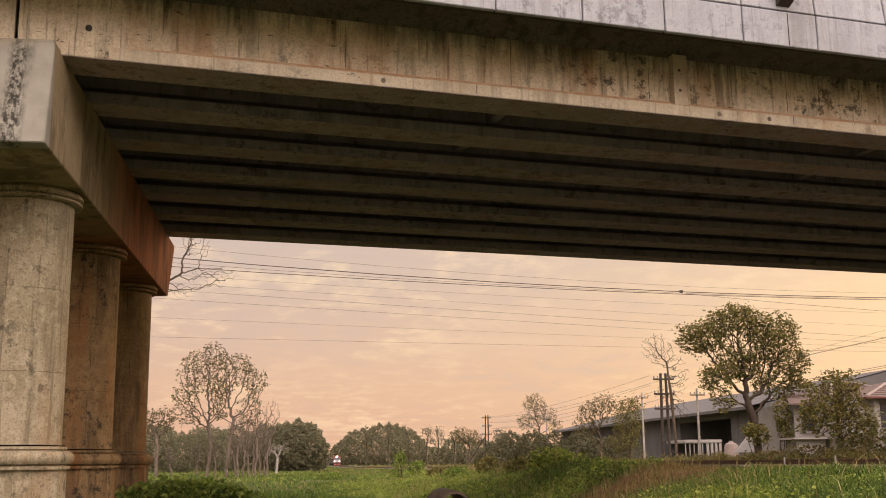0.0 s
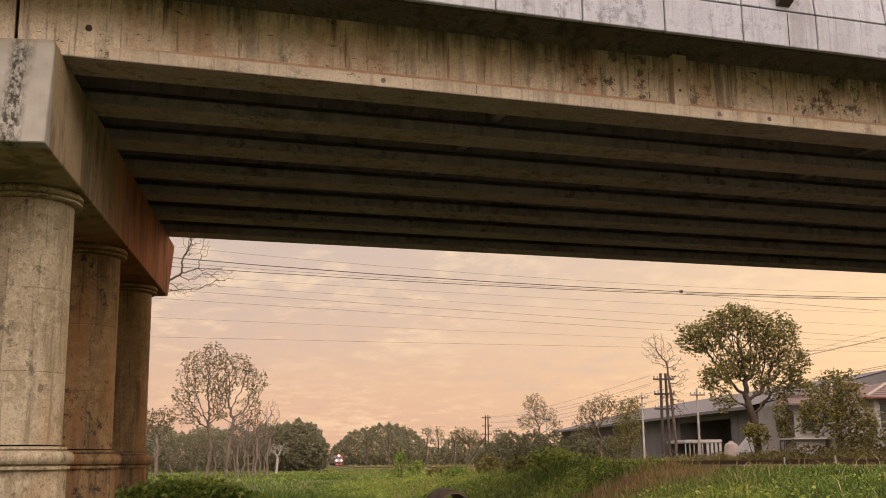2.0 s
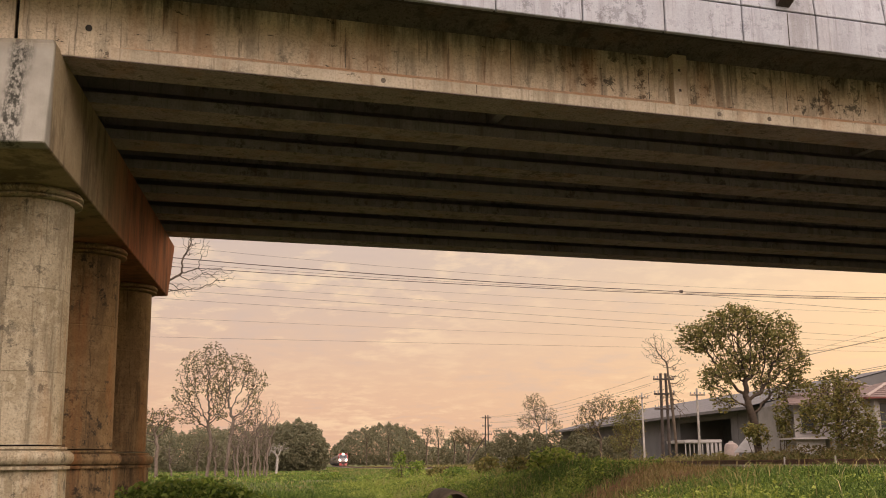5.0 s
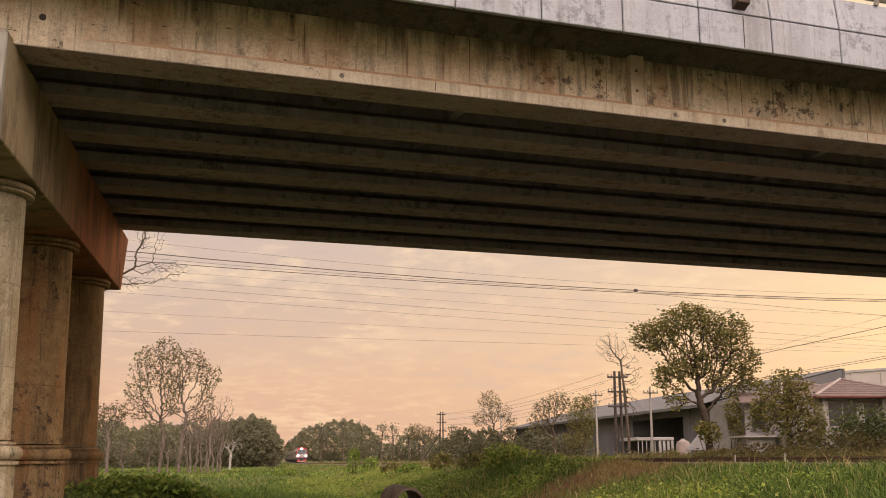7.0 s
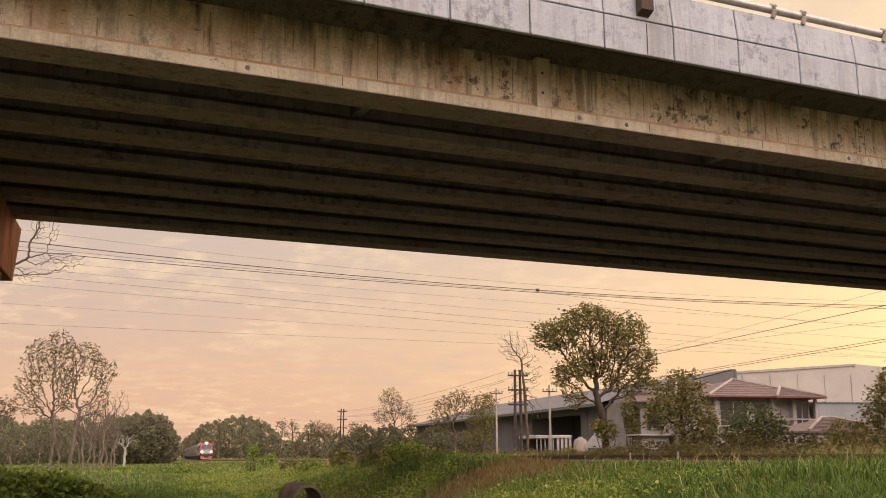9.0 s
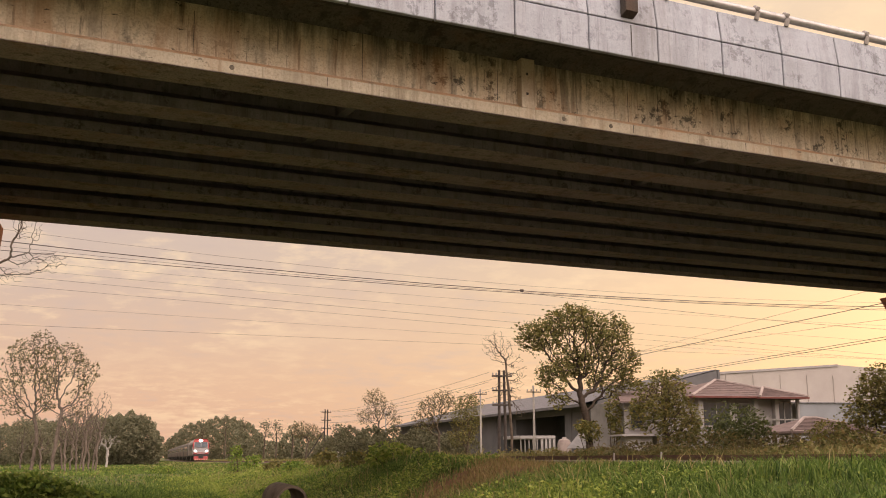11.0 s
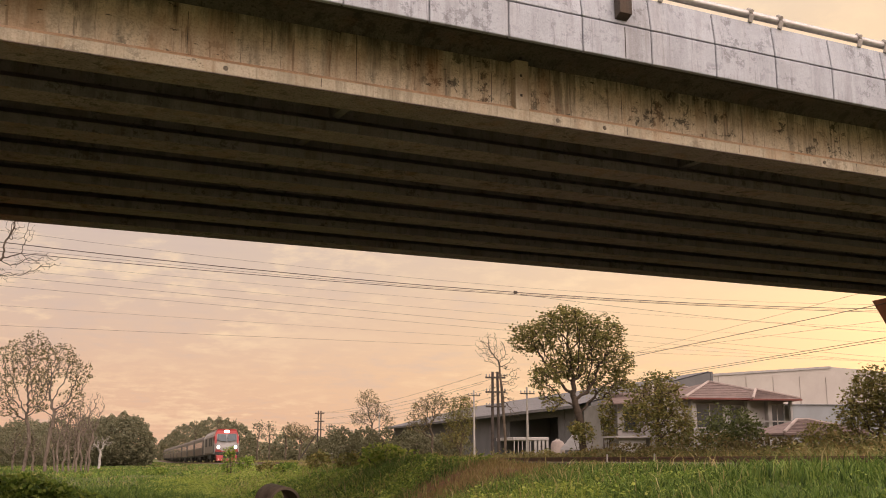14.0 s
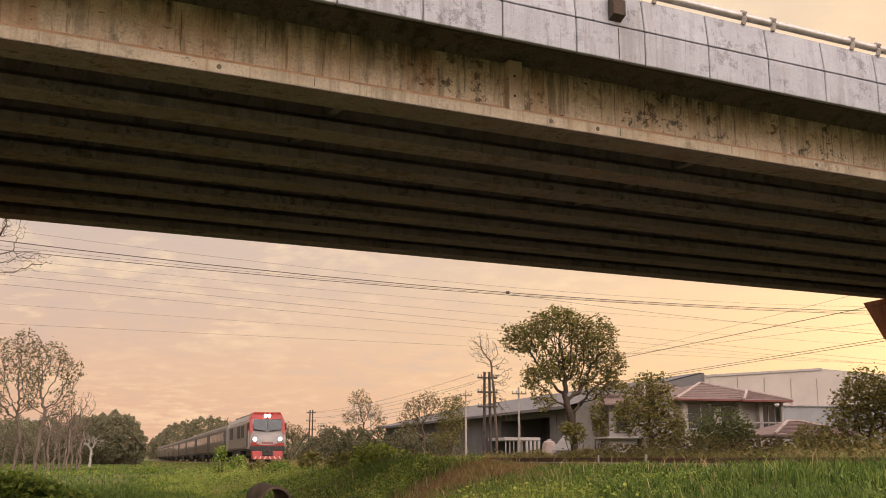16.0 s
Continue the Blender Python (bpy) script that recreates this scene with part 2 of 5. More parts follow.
LEAF_FAR = leafy("hazed_leaves", [(0.135, 0.13, 0.082), (0.18, 0.172, 0.105), (0.235, 0.212, 0.132)])
SHRUB = leafy("shrub_leaves", [(0.045, 0.08, 0.014), (0.12, 0.19, 0.03), (0.21, 0.275, 0.05), (0.33, 0.37, 0.09)], trans=0.45)
# yellow green, lightened further to put light onto the shaded bank
LIT_WEED = leafy("lit_yellow_green_weeds", [(0.10, 0.15, 0.025), (0.20, 0.27, 0.045), (0.32, 0.36, 0.07), (0.42, 0.42, 0.13)], trans=0.5)
BARK = plain("bark", (0.105, 0.08, 0.06), (0.055, 0.042, 0.032), 2.5, 0.9, 0, 0.1, 0.5)
GREY_BARK = plain("grey_bark", (0.155, 0.122, 0.098), (0.085, 0.066, 0.054), 2.5, 0.95, 0, 0.1, 0.4)
DARK_BARK = plain("dark_bark", (0.07, 0.052, 0.04), (0.035, 0.027, 0.021), 2.5, 0.95, 0, 0.1, 0.5)
WIRE = plain("wire", (0.10, 0.075, 0.065), None, 3, 0.6)
TIMBER = plain("tarred_timber", (0.06, 0.045, 0.038), (0.03, 0.024, 0.02), 4, 0.85)
CONC_POLE = plain("pole_concrete", (0.33, 0.30, 0.275), (0.22, 0.195, 0.175), 3, 0.9)
STEEL = plain("galvanised_steel", (0.46, 0.43, 0.42), (0.33, 0.31, 0.30), 5, 0.45, 0.5)
PIPE_CONC = plain("pipe_concrete", (0.16, 0.12, 0.09), (0.075, 0.056, 0.042), 4, 0.9, 0, 0.2, 0.4)


# ---- mesh helpers ----
def mesh_ob(name, verts, faces, mat, parent=None, label="", smooth=False):
    me = bpy.data.meshes.new(name)
    me.from_pydata([tuple(map(float, v)) for v in verts], [], [tuple(map(int, f)) for f in faces])
    me.update()
    if mat:
        me.materials.append(mat)
    if smooth:
        me.polygons.foreach_set("use_smooth", [True] * len(me.polygons))
        me.set_sharp_from_angle(angle=radians(38))
    ob = new(name, me)
    if parent:
        ob.parent = parent
    if label:
        ob["label"] = label
    return ob


def part(name, bm, mat, parent=None, label="", smooth=False):
    me = bpy.data.meshes.new(name)
    bmesh.ops.recalc_face_normals(bm, faces=bm.faces)
    bm.to_mesh(me)
    bm.free()
    if mat:
        me.materials.append(mat)
    if smooth:
        me.polygons.foreach_set("use_smooth", [True] * len(me.polygons))
        me.set_sharp_from_angle(angle=radians(38))
    ob = new(name, me)
    if parent:
        ob.parent = parent
    if label:
        ob["label"] = label
    return ob


def box(bm, x0, x1, y0, y1, z0, z1, bevel=0.0):
    r = bmesh.ops.create_cube(bm, size=1.0)
    vs = r["verts"]
    for v in vs:
        v.co = Vector((x0 + (v.co.x + 0.5) * (x1 - x0), y0 + (v.co.y + 0.5) * (y1 - y0), z0 + (v.co.z + 0.5) * (z1 - z0)))
    if bevel:
        es = list({e for v in vs for e in v.link_edges})
        bmesh.ops.bevel(bm, geom=es, offset=bevel, segments=1, affect="EDGES")
    return bm


def boxed(x0, x1, y0, y1, z0, z1, bevel=0.0):
    return box(bmesh.new(), x0, x1, y0, y1, z0, z1, bevel)


def lathe(profile, n=32, centre=(0, 0), bm=None):
    """A turned body: profile of (radius, height) from below to above."""
    bm = bm or bmesh.new()
    rings = []
    for r, z in profile:
        rings.append([bm.verts.new((centre[0] + r * math.cos(2 * math.pi * k / n), centre[1] + r * math.sin(2 * math.pi * k / n), z)) for k in range(n)])
    for a, b in zip(rings, rings[1:]):
        for k in range(n):
            bm.faces.new((a[k], a[(k + 1) % n], b[(k + 1) % n], b[k]))
    bm.faces.new(rings[0][::-1])
    bm.faces.new(rings[-1])
    return bm


def prism(profile, u0, u1, bm=None):
    """A profile in (v, z), drawn along u."""
    bm = bm or bmesh.new()
    a = [bm.verts.new((u0, v, z)) for v, z in profile]
    b = [bm.verts.new((u1, v, z)) for v, z in profile]
    n = len(profile)
    for k in range(n):
        bm.faces.new((a[k], a[(k + 1) % n], b[(k + 1) % n], b[k]))
    bm.faces.new(a[::-1])
    bm.faces.new(b)
    return bm


def tube(points, radius, n=6, bm=None):
    """A round bar through points; radius is one number or one for each point."""
    bm = bm or bmesh.new()
    pts = [Vector(p) for p in points]
    rad = radius if isinstance(radius, (list, tuple)) else [radius] * len(pts)
    rings = []
    for k, p in enumerate(pts):
        d = (pts[min(k + 1, len(pts) - 1)] - pts[max(k - 1, 0)]).normalized()
        s = d.cross(Vector((0, 0, 1)) if abs(d.z) < 0.9 else Vector((1, 0, 0))).normalized()
        t = d.cross(s)
        rings.append([bm.verts.new(p + rad[k] * (math.cos(2 * math.pi * j / n) * s + math.sin(2 * math.pi * j / n) * t)) for j in range(n)])
    for a, b in zip(rings, rings[1:]):
        for j in range(n):
            bm.faces.new((a[j], a[(j + 1) % n], b[(j + 1) % n], b[j]))
    bm.faces.new(rings[0][::-1])
    bm.faces.new(rings[-1])
    return bm


def thing(name, label, category, group="", kind=""):
    return tagged(new(name), label, category, group, kind)


# ---- ground ----
def sstep(a, b, x):
    t = np.clip((np.asarray(x, float) - a) / (b - a), 0, 1)
    return t * t * (3 - 2 * t)


def track_x(y):
    """The track runs straight under the bridge and bends off far away."""
    y = np.asarray(y, float)
    return 11.1 + 3.4e-5 * np.clip(y - 170, 0, 330) ** 2


def rail_z(y):
    """Rail top: the line falls gently into the distance."""
    y = np.asarray(y, float)
    return 1.58 - 0.33 * sstep(22, 95, y) - 0.37 * sstep(80, 240, y)


def ground_z(x, y):
    x, y = np.asarray(x, float), np.asarray(y, float)
    base = 0.05 + 0.55 * sstep(22, 75, y) + 0.08 * sstep(75, 220, y)
    base = base + 0.78 * np.exp(-((x + 5.5) / 4.2) ** 2) * sstep(10, 18, y) * (1 - sstep(31, 44, y))
    base = base - 0.2 * np.exp(-((x - 3.0) / 2.5) ** 2) * sstep(16, 24, y) * (1 - sstep(40, 60, y))
    base = base + 0.22 * np.exp(-((x - 7.1) / 1.4) ** 2 - ((y - 31) / 5.5) ** 2)
    rise = sstep(-8.2, -2.3, x - track_x(y))
    z = base * (1 - rise) + (rail_z(y) - 0.27) * rise
    z = z + 0.27 * np.exp(-((x - 7.7) / 1.05) ** 2 - ((y - 30.5) / 4.6) ** 2)
    z = z + 0.16 * np.exp(-((x - 7.6) / 1.2) ** 2 - ((y - 25.5) / 3.5) ** 2)
    z = z + 0.05 * np.sin(x * 0.9 + 1.3 * np.sin(y * 0.31)) * np.sin(y * 0.57 + x * 0.2) * (1 - np.exp(-(x - track_x(y)) ** 2 / 9))
    return z


def ground_material():
    m, N, L, b = material("grassy_earth", 0.95, 0, 0.1)
    g = N("ShaderNodeNewGeometry")
    v = g.outputs["Position"]
    n1, n2, n3 = noise_tex(N, L, v, 0.12, 5), noise_tex(N, L, v, 1.6, 6), noise_tex(N, L, v, 9, 6, 0.7)
    c = blend(N, L, band_of(N, L, n1, 0.35, 0.65), (0.085, 0.095, 0.036), (0.115, 0.118, 0.05))
    c = blend(N, L, times(N, L, band_of(N, L, n2, 0.5, 0.7), 0.6), c, (0.15, 0.125, 0.07))
    c = blend(N, L, times(N, L, band_of(N, L, n3, 0.45, 0.7), 0.55), c, (0.05, 0.053, 0.022))
    # bare trodden earth on the bank
    near = N("ShaderNodeVectorMath")
    near.operation = "SUBTRACT"
    L(v, near.inputs[0])
    near.inputs[1].default_value = (7.5, 22.3, 0)
    turn = N("ShaderNodeVectorRotate")
    turn.rotation_type = "Z_AXIS"
    turn.inputs["Angle"].default_value = 0.0
    L(near.outputs[0], turn.inputs["Vector"])
    flat = N("ShaderNodeVectorMath")
    flat.operation = "MULTIPLY"
    L(turn.outputs[0], flat.inputs[0])
    flat.inputs[1].default_value = (1 / 2.3, 1 / 2.6, 0)
    far = N("ShaderNodeVectorMath")
    far.operation = "LENGTH"
    L(flat.outputs[0], far.inputs[0])
    edge = N("ShaderNodeMath")
    edge.operation = "MULTIPLY_ADD"
    L(n2, edge.inputs[0])
    edge.inputs[1].default_value = 2.2
    L(far.outputs["Value"], edge.inputs[2])
    red = blend(N, L, band_of(N, L, n3, 0.4, 0.65), (0.20, 0.112, 0.058), (0.115, 0.07, 0.038))
    c = blend(N, L, band_of(N, L, edge.outputs[0], 2.3, 1.9), c, red)
    L(c, b.inputs["Base Color"])
    bump_of(N, L, b, n3, 0.8, 0.08)
    return m


EARTH_MAT = ground_material()
BALLAST = plain("ballast", (0.12, 0.095, 0.075), (0.055, 0.043, 0.035), 9, 0.95, 0, 0.1, 1.0)


def stretch(lo, hi, a, b, fine, grow=1.13):
    out, s = [a], fine
    while out[-1] < b:
        out.append(out[-1] + fine)
    while out[-1] < hi:
        s *= grow
        out.append(out[-1] + s)
    s = fine
    while out[0] > lo:
        s *= grow
        out.insert(0, out[0] - s)
    return np.array(out)


def build_ground():
    xs, ys = stretch(-2500, 2500, -16, 22, 0.45), stretch(-600, 4500, -4, 70, 0.6, 1.07)
    X, Y = np.meshgrid(xs, ys)
    Z = ground_z(X, Y)
    v = np.stack([X, Y, Z], -1).reshape(-1, 3)
    w, h = len(xs), len(ys)
    i = (np.arange(h - 1)[:, None] * w + np.arange(w - 1)).ravel()
    ob = mesh_ob("ground", v, np.stack([i, i + 1, i + 1 + w, i + w], 1), EARTH_MAT, smooth=True)
    tagged(ob, "uneven green grassy ground falling away from the railway bank", "ground", kind="structure")


build_ground()


# ---- railway ----
RAIL_STEEL = plain("rusty_rail", (0.16, 0.09, 0.06), (0.08, 0.05, 0.04), 6, 0.6, 0.5)
SLEEPER = plain("sleeper_concrete", (0.20, 0.175, 0.15), (0.12, 0.10, 0.085), 5, 0.9)


def build_track():
    ys = np.concatenate([np.arange(-60, 170, 5.0), np.arange(170, 520, 10.0)])
    vs, fs = [], []
    prof = [(-2.1, -0.32), (-1.45, -0.13), (1.45, -0.13), (2.1, -0.32)]
    for y in ys:
        for dx, z in prof:
            vs.append((float(track_x(y)) + dx, y, float(rail_z(y)) + z))
    for k in range(len(ys) - 1):
        for j in range(3):
            fs.append((4 * k + j, 4 * k + j + 1, 4 * k + j + 5, 4 * k + j + 4))
    tagged(mesh_ob("ballast_bed", vs, fs, BALLAST), "grey brown stone ballast bed of the railway", "ballast", kind="structure")
    track = thing("railway_track", "single metre-gauge railway track with rusty rails on ballast", "railway track", kind="structure")
    for s in (-0.535, 0.535):
        bm = bmesh.new()
        pf = [(-0.06, 0), (0.06, 0), (0.06, 0.014), (0.01, 0.025), (0.01, 0.09), (0.033, 0.1), (0.033, 0.13), (-0.033, 0.13), (-0.033, 0.1), (-0.01, 0.09), (-0.01, 0.025), (-0.06, 0.014)]
        rings = [[bm.verts.new((float(track_x(y)) + s + a, y, float(rail_z(y)) - 0.13 + b)) for a, b in pf] for y in ys]
        for p, q in zip(rings, rings[1:]):
            for j in range(len(pf)):
                bm.faces.new((p[j], p[(j + 1) % len(pf)], q[(j + 1) % len(pf)], q[j]))
        part("rail", bm, RAIL_STEEL, track)
    bm = boxed(-1.0, 1.0, -0.11, 0.11, -0.14, 0.025, 0.02)
    me = bpy.data.meshes.new("sleeper")
    bm.to_mesh(me)
    bm.free()
    me.materials.append(SLEEPER)
    for k in range(200):
        y = 4 + 0.62 * k
        s = new("sleeper", me)
        s.parent, s.location = track, (float(track_x(y)), y, float(rail_z(y)) - 0.14)


build_track()

# ---- the overpass ----
ANG = 10.6                       # the deck's skew to the track
BRIDGE = pose(-3.83, 16.55, 0, 0, 0, ANG)
SOFFIT_Z, SLAB_Z, SPAN = 7.95, 9.42, 35.7
ROWS_V = [0.0] + [0.10 + 2.125 * k for k in range(1, 7)]   # where each girder's flange begins
WIDE = 0.76                      # of a bottom flange


def girder_profile(v0):
    """An I-girder: broad bottom flange, sloping ledges, thin web and a top flange."""
    c, z0, z1, h = v0 + WIDE / 2, SOFFIT_Z, SLAB_Z, WIDE / 2
    half = [(h, z0), (h, z0 + 0.19), (0.11, z0 + 0.36), (0.11, z1 - 0.26), (0.28, z1 - 0.12), (0.28, z1)]
    return [(c + a, z) for a, z in half] + [(c - a, z) for a, z in half[::-1]]


def build_span(first):
    deck = thing("overpass_span", "weathered concrete girder bridge span with a white panelled parapet", "bridge span", "overpass spans")
    u0, u1 = -0.67, -0.67 + SPAN - 0.05
    for k, v0 in enumerate(ROWS_V):
        g = new("girder")
        g.parent = deck
        if k:
            # shade is in the sides' colour, bounced light in the underside plate's
            part("beam", prism(girder_profile(v0), u0, u1), SHADED, g, "girder sides with shade in their colour")
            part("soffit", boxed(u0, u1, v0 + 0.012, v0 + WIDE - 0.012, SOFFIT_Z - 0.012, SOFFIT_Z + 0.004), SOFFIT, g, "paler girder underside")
            continue
        g["label"] = "streaked edge girder with a red dusty ledge"
        z0, z1 = SOFFIT_Z, SLAB_Z
        part("web", prism([(0.17, z0 + 0.27), (0.36, z0 + 0.27), (0.36, z1), (0.17, z1)], u0 + 0.02, u1 - 0.02), GIRDER, g)
        part("bottom_flange", prism([(0, z0), (0.86, z0), (0.86, z0 + 0.2), (0, z0 + 0.2)], u0 + 0.01, u1 - 0.01), FLANGE, g)
        part("soffit", boxed(u0 + 0.02, u1 - 0.02, 0.012, 0.848, z0 - 0.012, z0 + 0.004), SOFFIT, g, "darker girder underside")
        part("sloping_ledge", prism([(0.004, z0 + 0.2), (0.856, z0 + 0.2), (0.36, z0 + 0.31), (0.17, z0 + 0.31)], u0 + 0.015, u1 - 0.015), DUST, g)
        for a, b in ((u0, u0 + 1.37), (u1 - 1.37, u1)):
            part("end_block", boxed(a, b, -0.004, 0.863, z0 - 0.003, z1, 0.012), GIRDER, g)
            e, far = (b - 0.01, b + 1.1) if a == u0 else (a + 0.01, a - 1.1)
            bm = bmesh.new()
            lo = [bm.verts.new((uu, v, z0 + 0.202)) for uu, v in ((e, -0.002), (far, 0.167), (e, 0.167))]
            hi = [bm.verts.new((p.co.x, p.co.y, 9.12)) for p in lo]
            for k in range(3):
                bm.faces.new((lo[k], lo[(k + 1) % 3], hi[(k + 1) % 3], hi[k]))
            bm.faces.new(lo[::-1])
            bm.faces.new(hi)
            part("end_taper", bm, GIRDER, g)
        for c in (10.87, 22.6):
            part("stiffener", boxed(c, c + 0.30, 0.0, 0.2, z0 + 0.205, 9.16, 0.01), FLANGE, g)
            for dz in (0.22, 0.62, 0.98):
                part("bolt_hole", boxed(c + 0.10, c + 0.15, -0.003, 0.01, z0 + 0.25 + dz, z0 + 0.30 + dz), JOINT_AND_SHADE, g)
        arc = [(0.174 - 0.62 * (1 - math.cos(q)), 9.13 + 0.25 * math.sin(q)) for q in [math.pi / 2 * k / 6 for k in range(7)]]
        # the haunch's dark colour is painted overhang shade
        part("haunch", prism([(0.18, 9.13)] + arc + [(-0.446, z1 - 0.004), (0.18, z1 - 0.004)], u0 + 0.02, u1 - 0.02), HAUNCH, g, "curved haunch with the overhang's shade in its colour", True)
        for c in (11.81, 12.92, 5.2, 18.9, 24.4):
            part("tie_hole", lathe([(0.045, 0.0), (0.045, 0.012)], 10), PATCH, g, "mortar-filled tie hole").matrix_basis = pose(c, 0.003, z0 + 0.10, 90, 0, 0)
        for c in (13.47, 16.41, 6.9, 19.9, 26.1):
            part("flange_joint", boxed(c, c + 0.012, -0.003, 0.02, z0 + 0.03, z0 + 0.19), JOINT_AND_SHADE, g)
        rng = random.Random(3)
        for j in range(0, 22, 2):     # cast joints and tie holes along the face
            uu = u0 + 2.3 + j * 1.49 + rng.uniform(-0.15, 0.15)
            part("form_joint", boxed(uu, uu + 0.009, 0.166, 0.18, z0 + 0.32, z1 - 0.1 - rng.uniform(0, 0.5)), JOINT_AND_SHADE, g)
        part("tie_hole", lathe([(0.055, 0.0), (0.055, 0.02)], 12), JOINT_AND_SHADE, g).matrix_basis = pose(0.37, 0.005, 8.43, 90, 0, 0)
    # cross walls between the girders
    for c in (8.0, 16.8, 25.6):
        part("cross_wall", boxed(c, c + 0.2, 0.3, ROWS_V[-1] + 0.3, SOFFIT_Z + 0.35, SLAB_Z), SHADED, deck)
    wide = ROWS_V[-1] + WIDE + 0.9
    # slab colour carries the shade under the deck
    part("deck_slab", prism([(-1.0, SLAB_Z), (wide, SLAB_Z), (wide, SLAB_Z + 0.28), (-1.0, SLAB_Z + 0.28)], u0, u1), SHADED, deck)
    # thin plate whose dark colour is the overhang's shade
    part("overhang_soffit", boxed(u0, u1, -0.99, -0.01, SLAB_Z - 0.02, SLAB_Z - 0.004), JOINT_AND_SHADE, deck, "dark plate painting the shade under the overhang")
    for side, v0 in (("near", -1.0), ("far", wide)):
        sgn = -1 if side == "near" else 1
        wall = part("parapet", prism([(v0, 9.05), (v0 + sgn * 0.16, 9.05), (v0 + sgn * 0.16, 10.35), (v0, 10.35)], u0, u1), JOINT_AND_SHADE, deck, "dark backing wall of the parapet")
        meshes = []
        for z0, z1 in ((9.01, 9.69), (9.712, 10.39)):
            w = 1.595
            bm = boxed(0.012, w - 0.012, -0.10 if sgn < 0 else 0.0, 0.0 if sgn < 0 else 0.10, z0, z1, 0.014)
            if z0 > 9.5:      # the upper row leans back a little
                for v in bm.verts:
                    v.co.y -= sgn * 0.085 * (v.co.z - z0) / (z1 - z0)
            me = bpy.data.meshes.new("panel")
            bm.to_mesh(me)
            bm.free()
            me.materials.append(PARAPET)
            meshes.append(me)
        for k in range(22):
            for me in meshes:
                p = new("panel", me)
                p.parent, p.location = wall, (0.435 + 1.595 * k, v0 + sgn * 0.162, 0)
        vc = v0 + sgn * 0.12
        rail = part("handrail", tube([(u0, vc, 10.585), (u1, vc, 10.585)], 0.085, 12), STEEL, deck, "grey steel pipe handrail", True)
        for k in range(-4, 7):
            for d in (15.83, 16.64):
                uu = d + 3.12 * k
                if u0 < uu < u1:
                    part("rail_post", tube([(uu - 0.02, vc + sgn * 0.07, 10.38), (uu, vc + sgn * 0.11, 10.52), (uu + 0.02, vc + sgn * 0.10, 10.62), (uu + 0.02, vc, 10.685)], 0.05, 8), CONC_POLE, rail, "pale rail bracket")
        part("short_panel", boxed(u0 + 0.01, 0.43, min(v0 + sgn * 0.162, v0 + sgn * 0.262), max(v0 + sgn * 0.162, v0 + sgn * 0.262), 9.01, 10.39, 0.014), PARAPET, wall)
    # a drain hood on the parapet and the broken joint under it
    part("cracked_joint", boxed(12.556, 12.576, -1.266, -1.25, 9.03, 9.66), JOINT_AND_SHADE, deck, "black water-stained crack")
    part("drain_hood", prism([(-1.26, 9.78), (-1.44, 9.86), (-1.44, 10.16), (-1.26, 10.24)], 12.34, 12.62), JOINT_AND_SHADE, deck, "blackened concrete drain hood")
    part("road_surface", boxed(u0, u1, -0.8, wide - 0.2, SLAB_Z + 0.284, SLAB_Z + 0.36), BALLAST, deck)
    deck.matrix_basis = BRIDGE
    return deck


span = build_span(True)
for k in (-1, 1):
    copy_thing(span, BRIDGE @ pose(SPAN * k, 0, 0))


def build_pier():
    pier = thing("bridge_pier", "round concrete columns under a crosshead streaked black and rust red", "bridge pier", "overpass piers")
    # crosshead, its far end cut back underneath
    def slab(y0b, y0t, y1b, y1t):
        bm = bmesh.new()
        z0, z1, hw = 6.27, 7.94, 0.94
        lo = [bm.verts.new((s * hw, y, z0)) for s, y in ((-1, y0b), (1, y0b), (1, y1b), (-1, y1b))]
        hi = [bm.verts.new((s * hw, y, z1)) for s, y in ((-1, y0t), (1, y0t), (1, y1t), (-1, y1t))]
        for k in range(4):
            bm.faces.new((lo[k], lo[(k + 1) % 4], hi[(k + 1) % 4], hi[k]))
        bm.faces.new(lo[::-1])
        bm.faces.new(hi)
        bmesh.ops.bevel(bm, geom=list(bm.edges), offset=0.02, segments=1, affect="EDGES")
        return bm
    part("crosshead", slab(15.75, 16.05, 30.6, 31.75), CAP_MIX, pier, "crosshead streaked black and rust red")
    part("end_lip", boxed(-0.93, 0.93, 16.06, 16.5, 7.9, 8.005, 0.03), CAP_MIX, pier, "worn raised lip at the crosshead's end")
    for k, y in enumerate((19.0, 23.9, 28.95)):
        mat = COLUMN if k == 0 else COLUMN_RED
        col = part("column", lathe([(0.775, 1.96), (0.772, 3.13), (0.762, 3.135), (0.762, 3.145), (0.771, 3.15), (0.770, 4.52), (0.760, 4.525), (0.760, 4.535), (0.769, 4.54), (0.768, 6.05)], 48, (-0.04, y)), mat, pier, "", True)
        col["label"] = "pale column" if k == 0 else "darker red-brown column"
        part("capital", lathe([(0.772, 6.06), (0.87, 6.065), (0.90, 6.085), (0.90, 6.11), (0.87, 6.125), (0.815, 6.128), (0.815, 6.138), (0.87, 6.145), (0.91, 6.175), (0.915, 6.21), (0.88, 6.255), (0.80, 6.275)], 56, (-0.04, y)), mat, col, "", True)
        part("base_moulding", lathe([(0.80, 1.56), (0.92, 1.56), (0.925, 1.615), (0.86, 1.62), (0.86, 1.635), (0.93, 1.645), (0.975, 1.695), (0.985, 1.755), (0.965, 1.82), (0.91, 1.86), (0.82, 1.868), (0.82, 1.88), (0.865, 1.885), (0.865, 1.925), (0.772, 1.935)], 56, (-0.04, y)), mat, col, "", True)
        bm = bmesh.new()
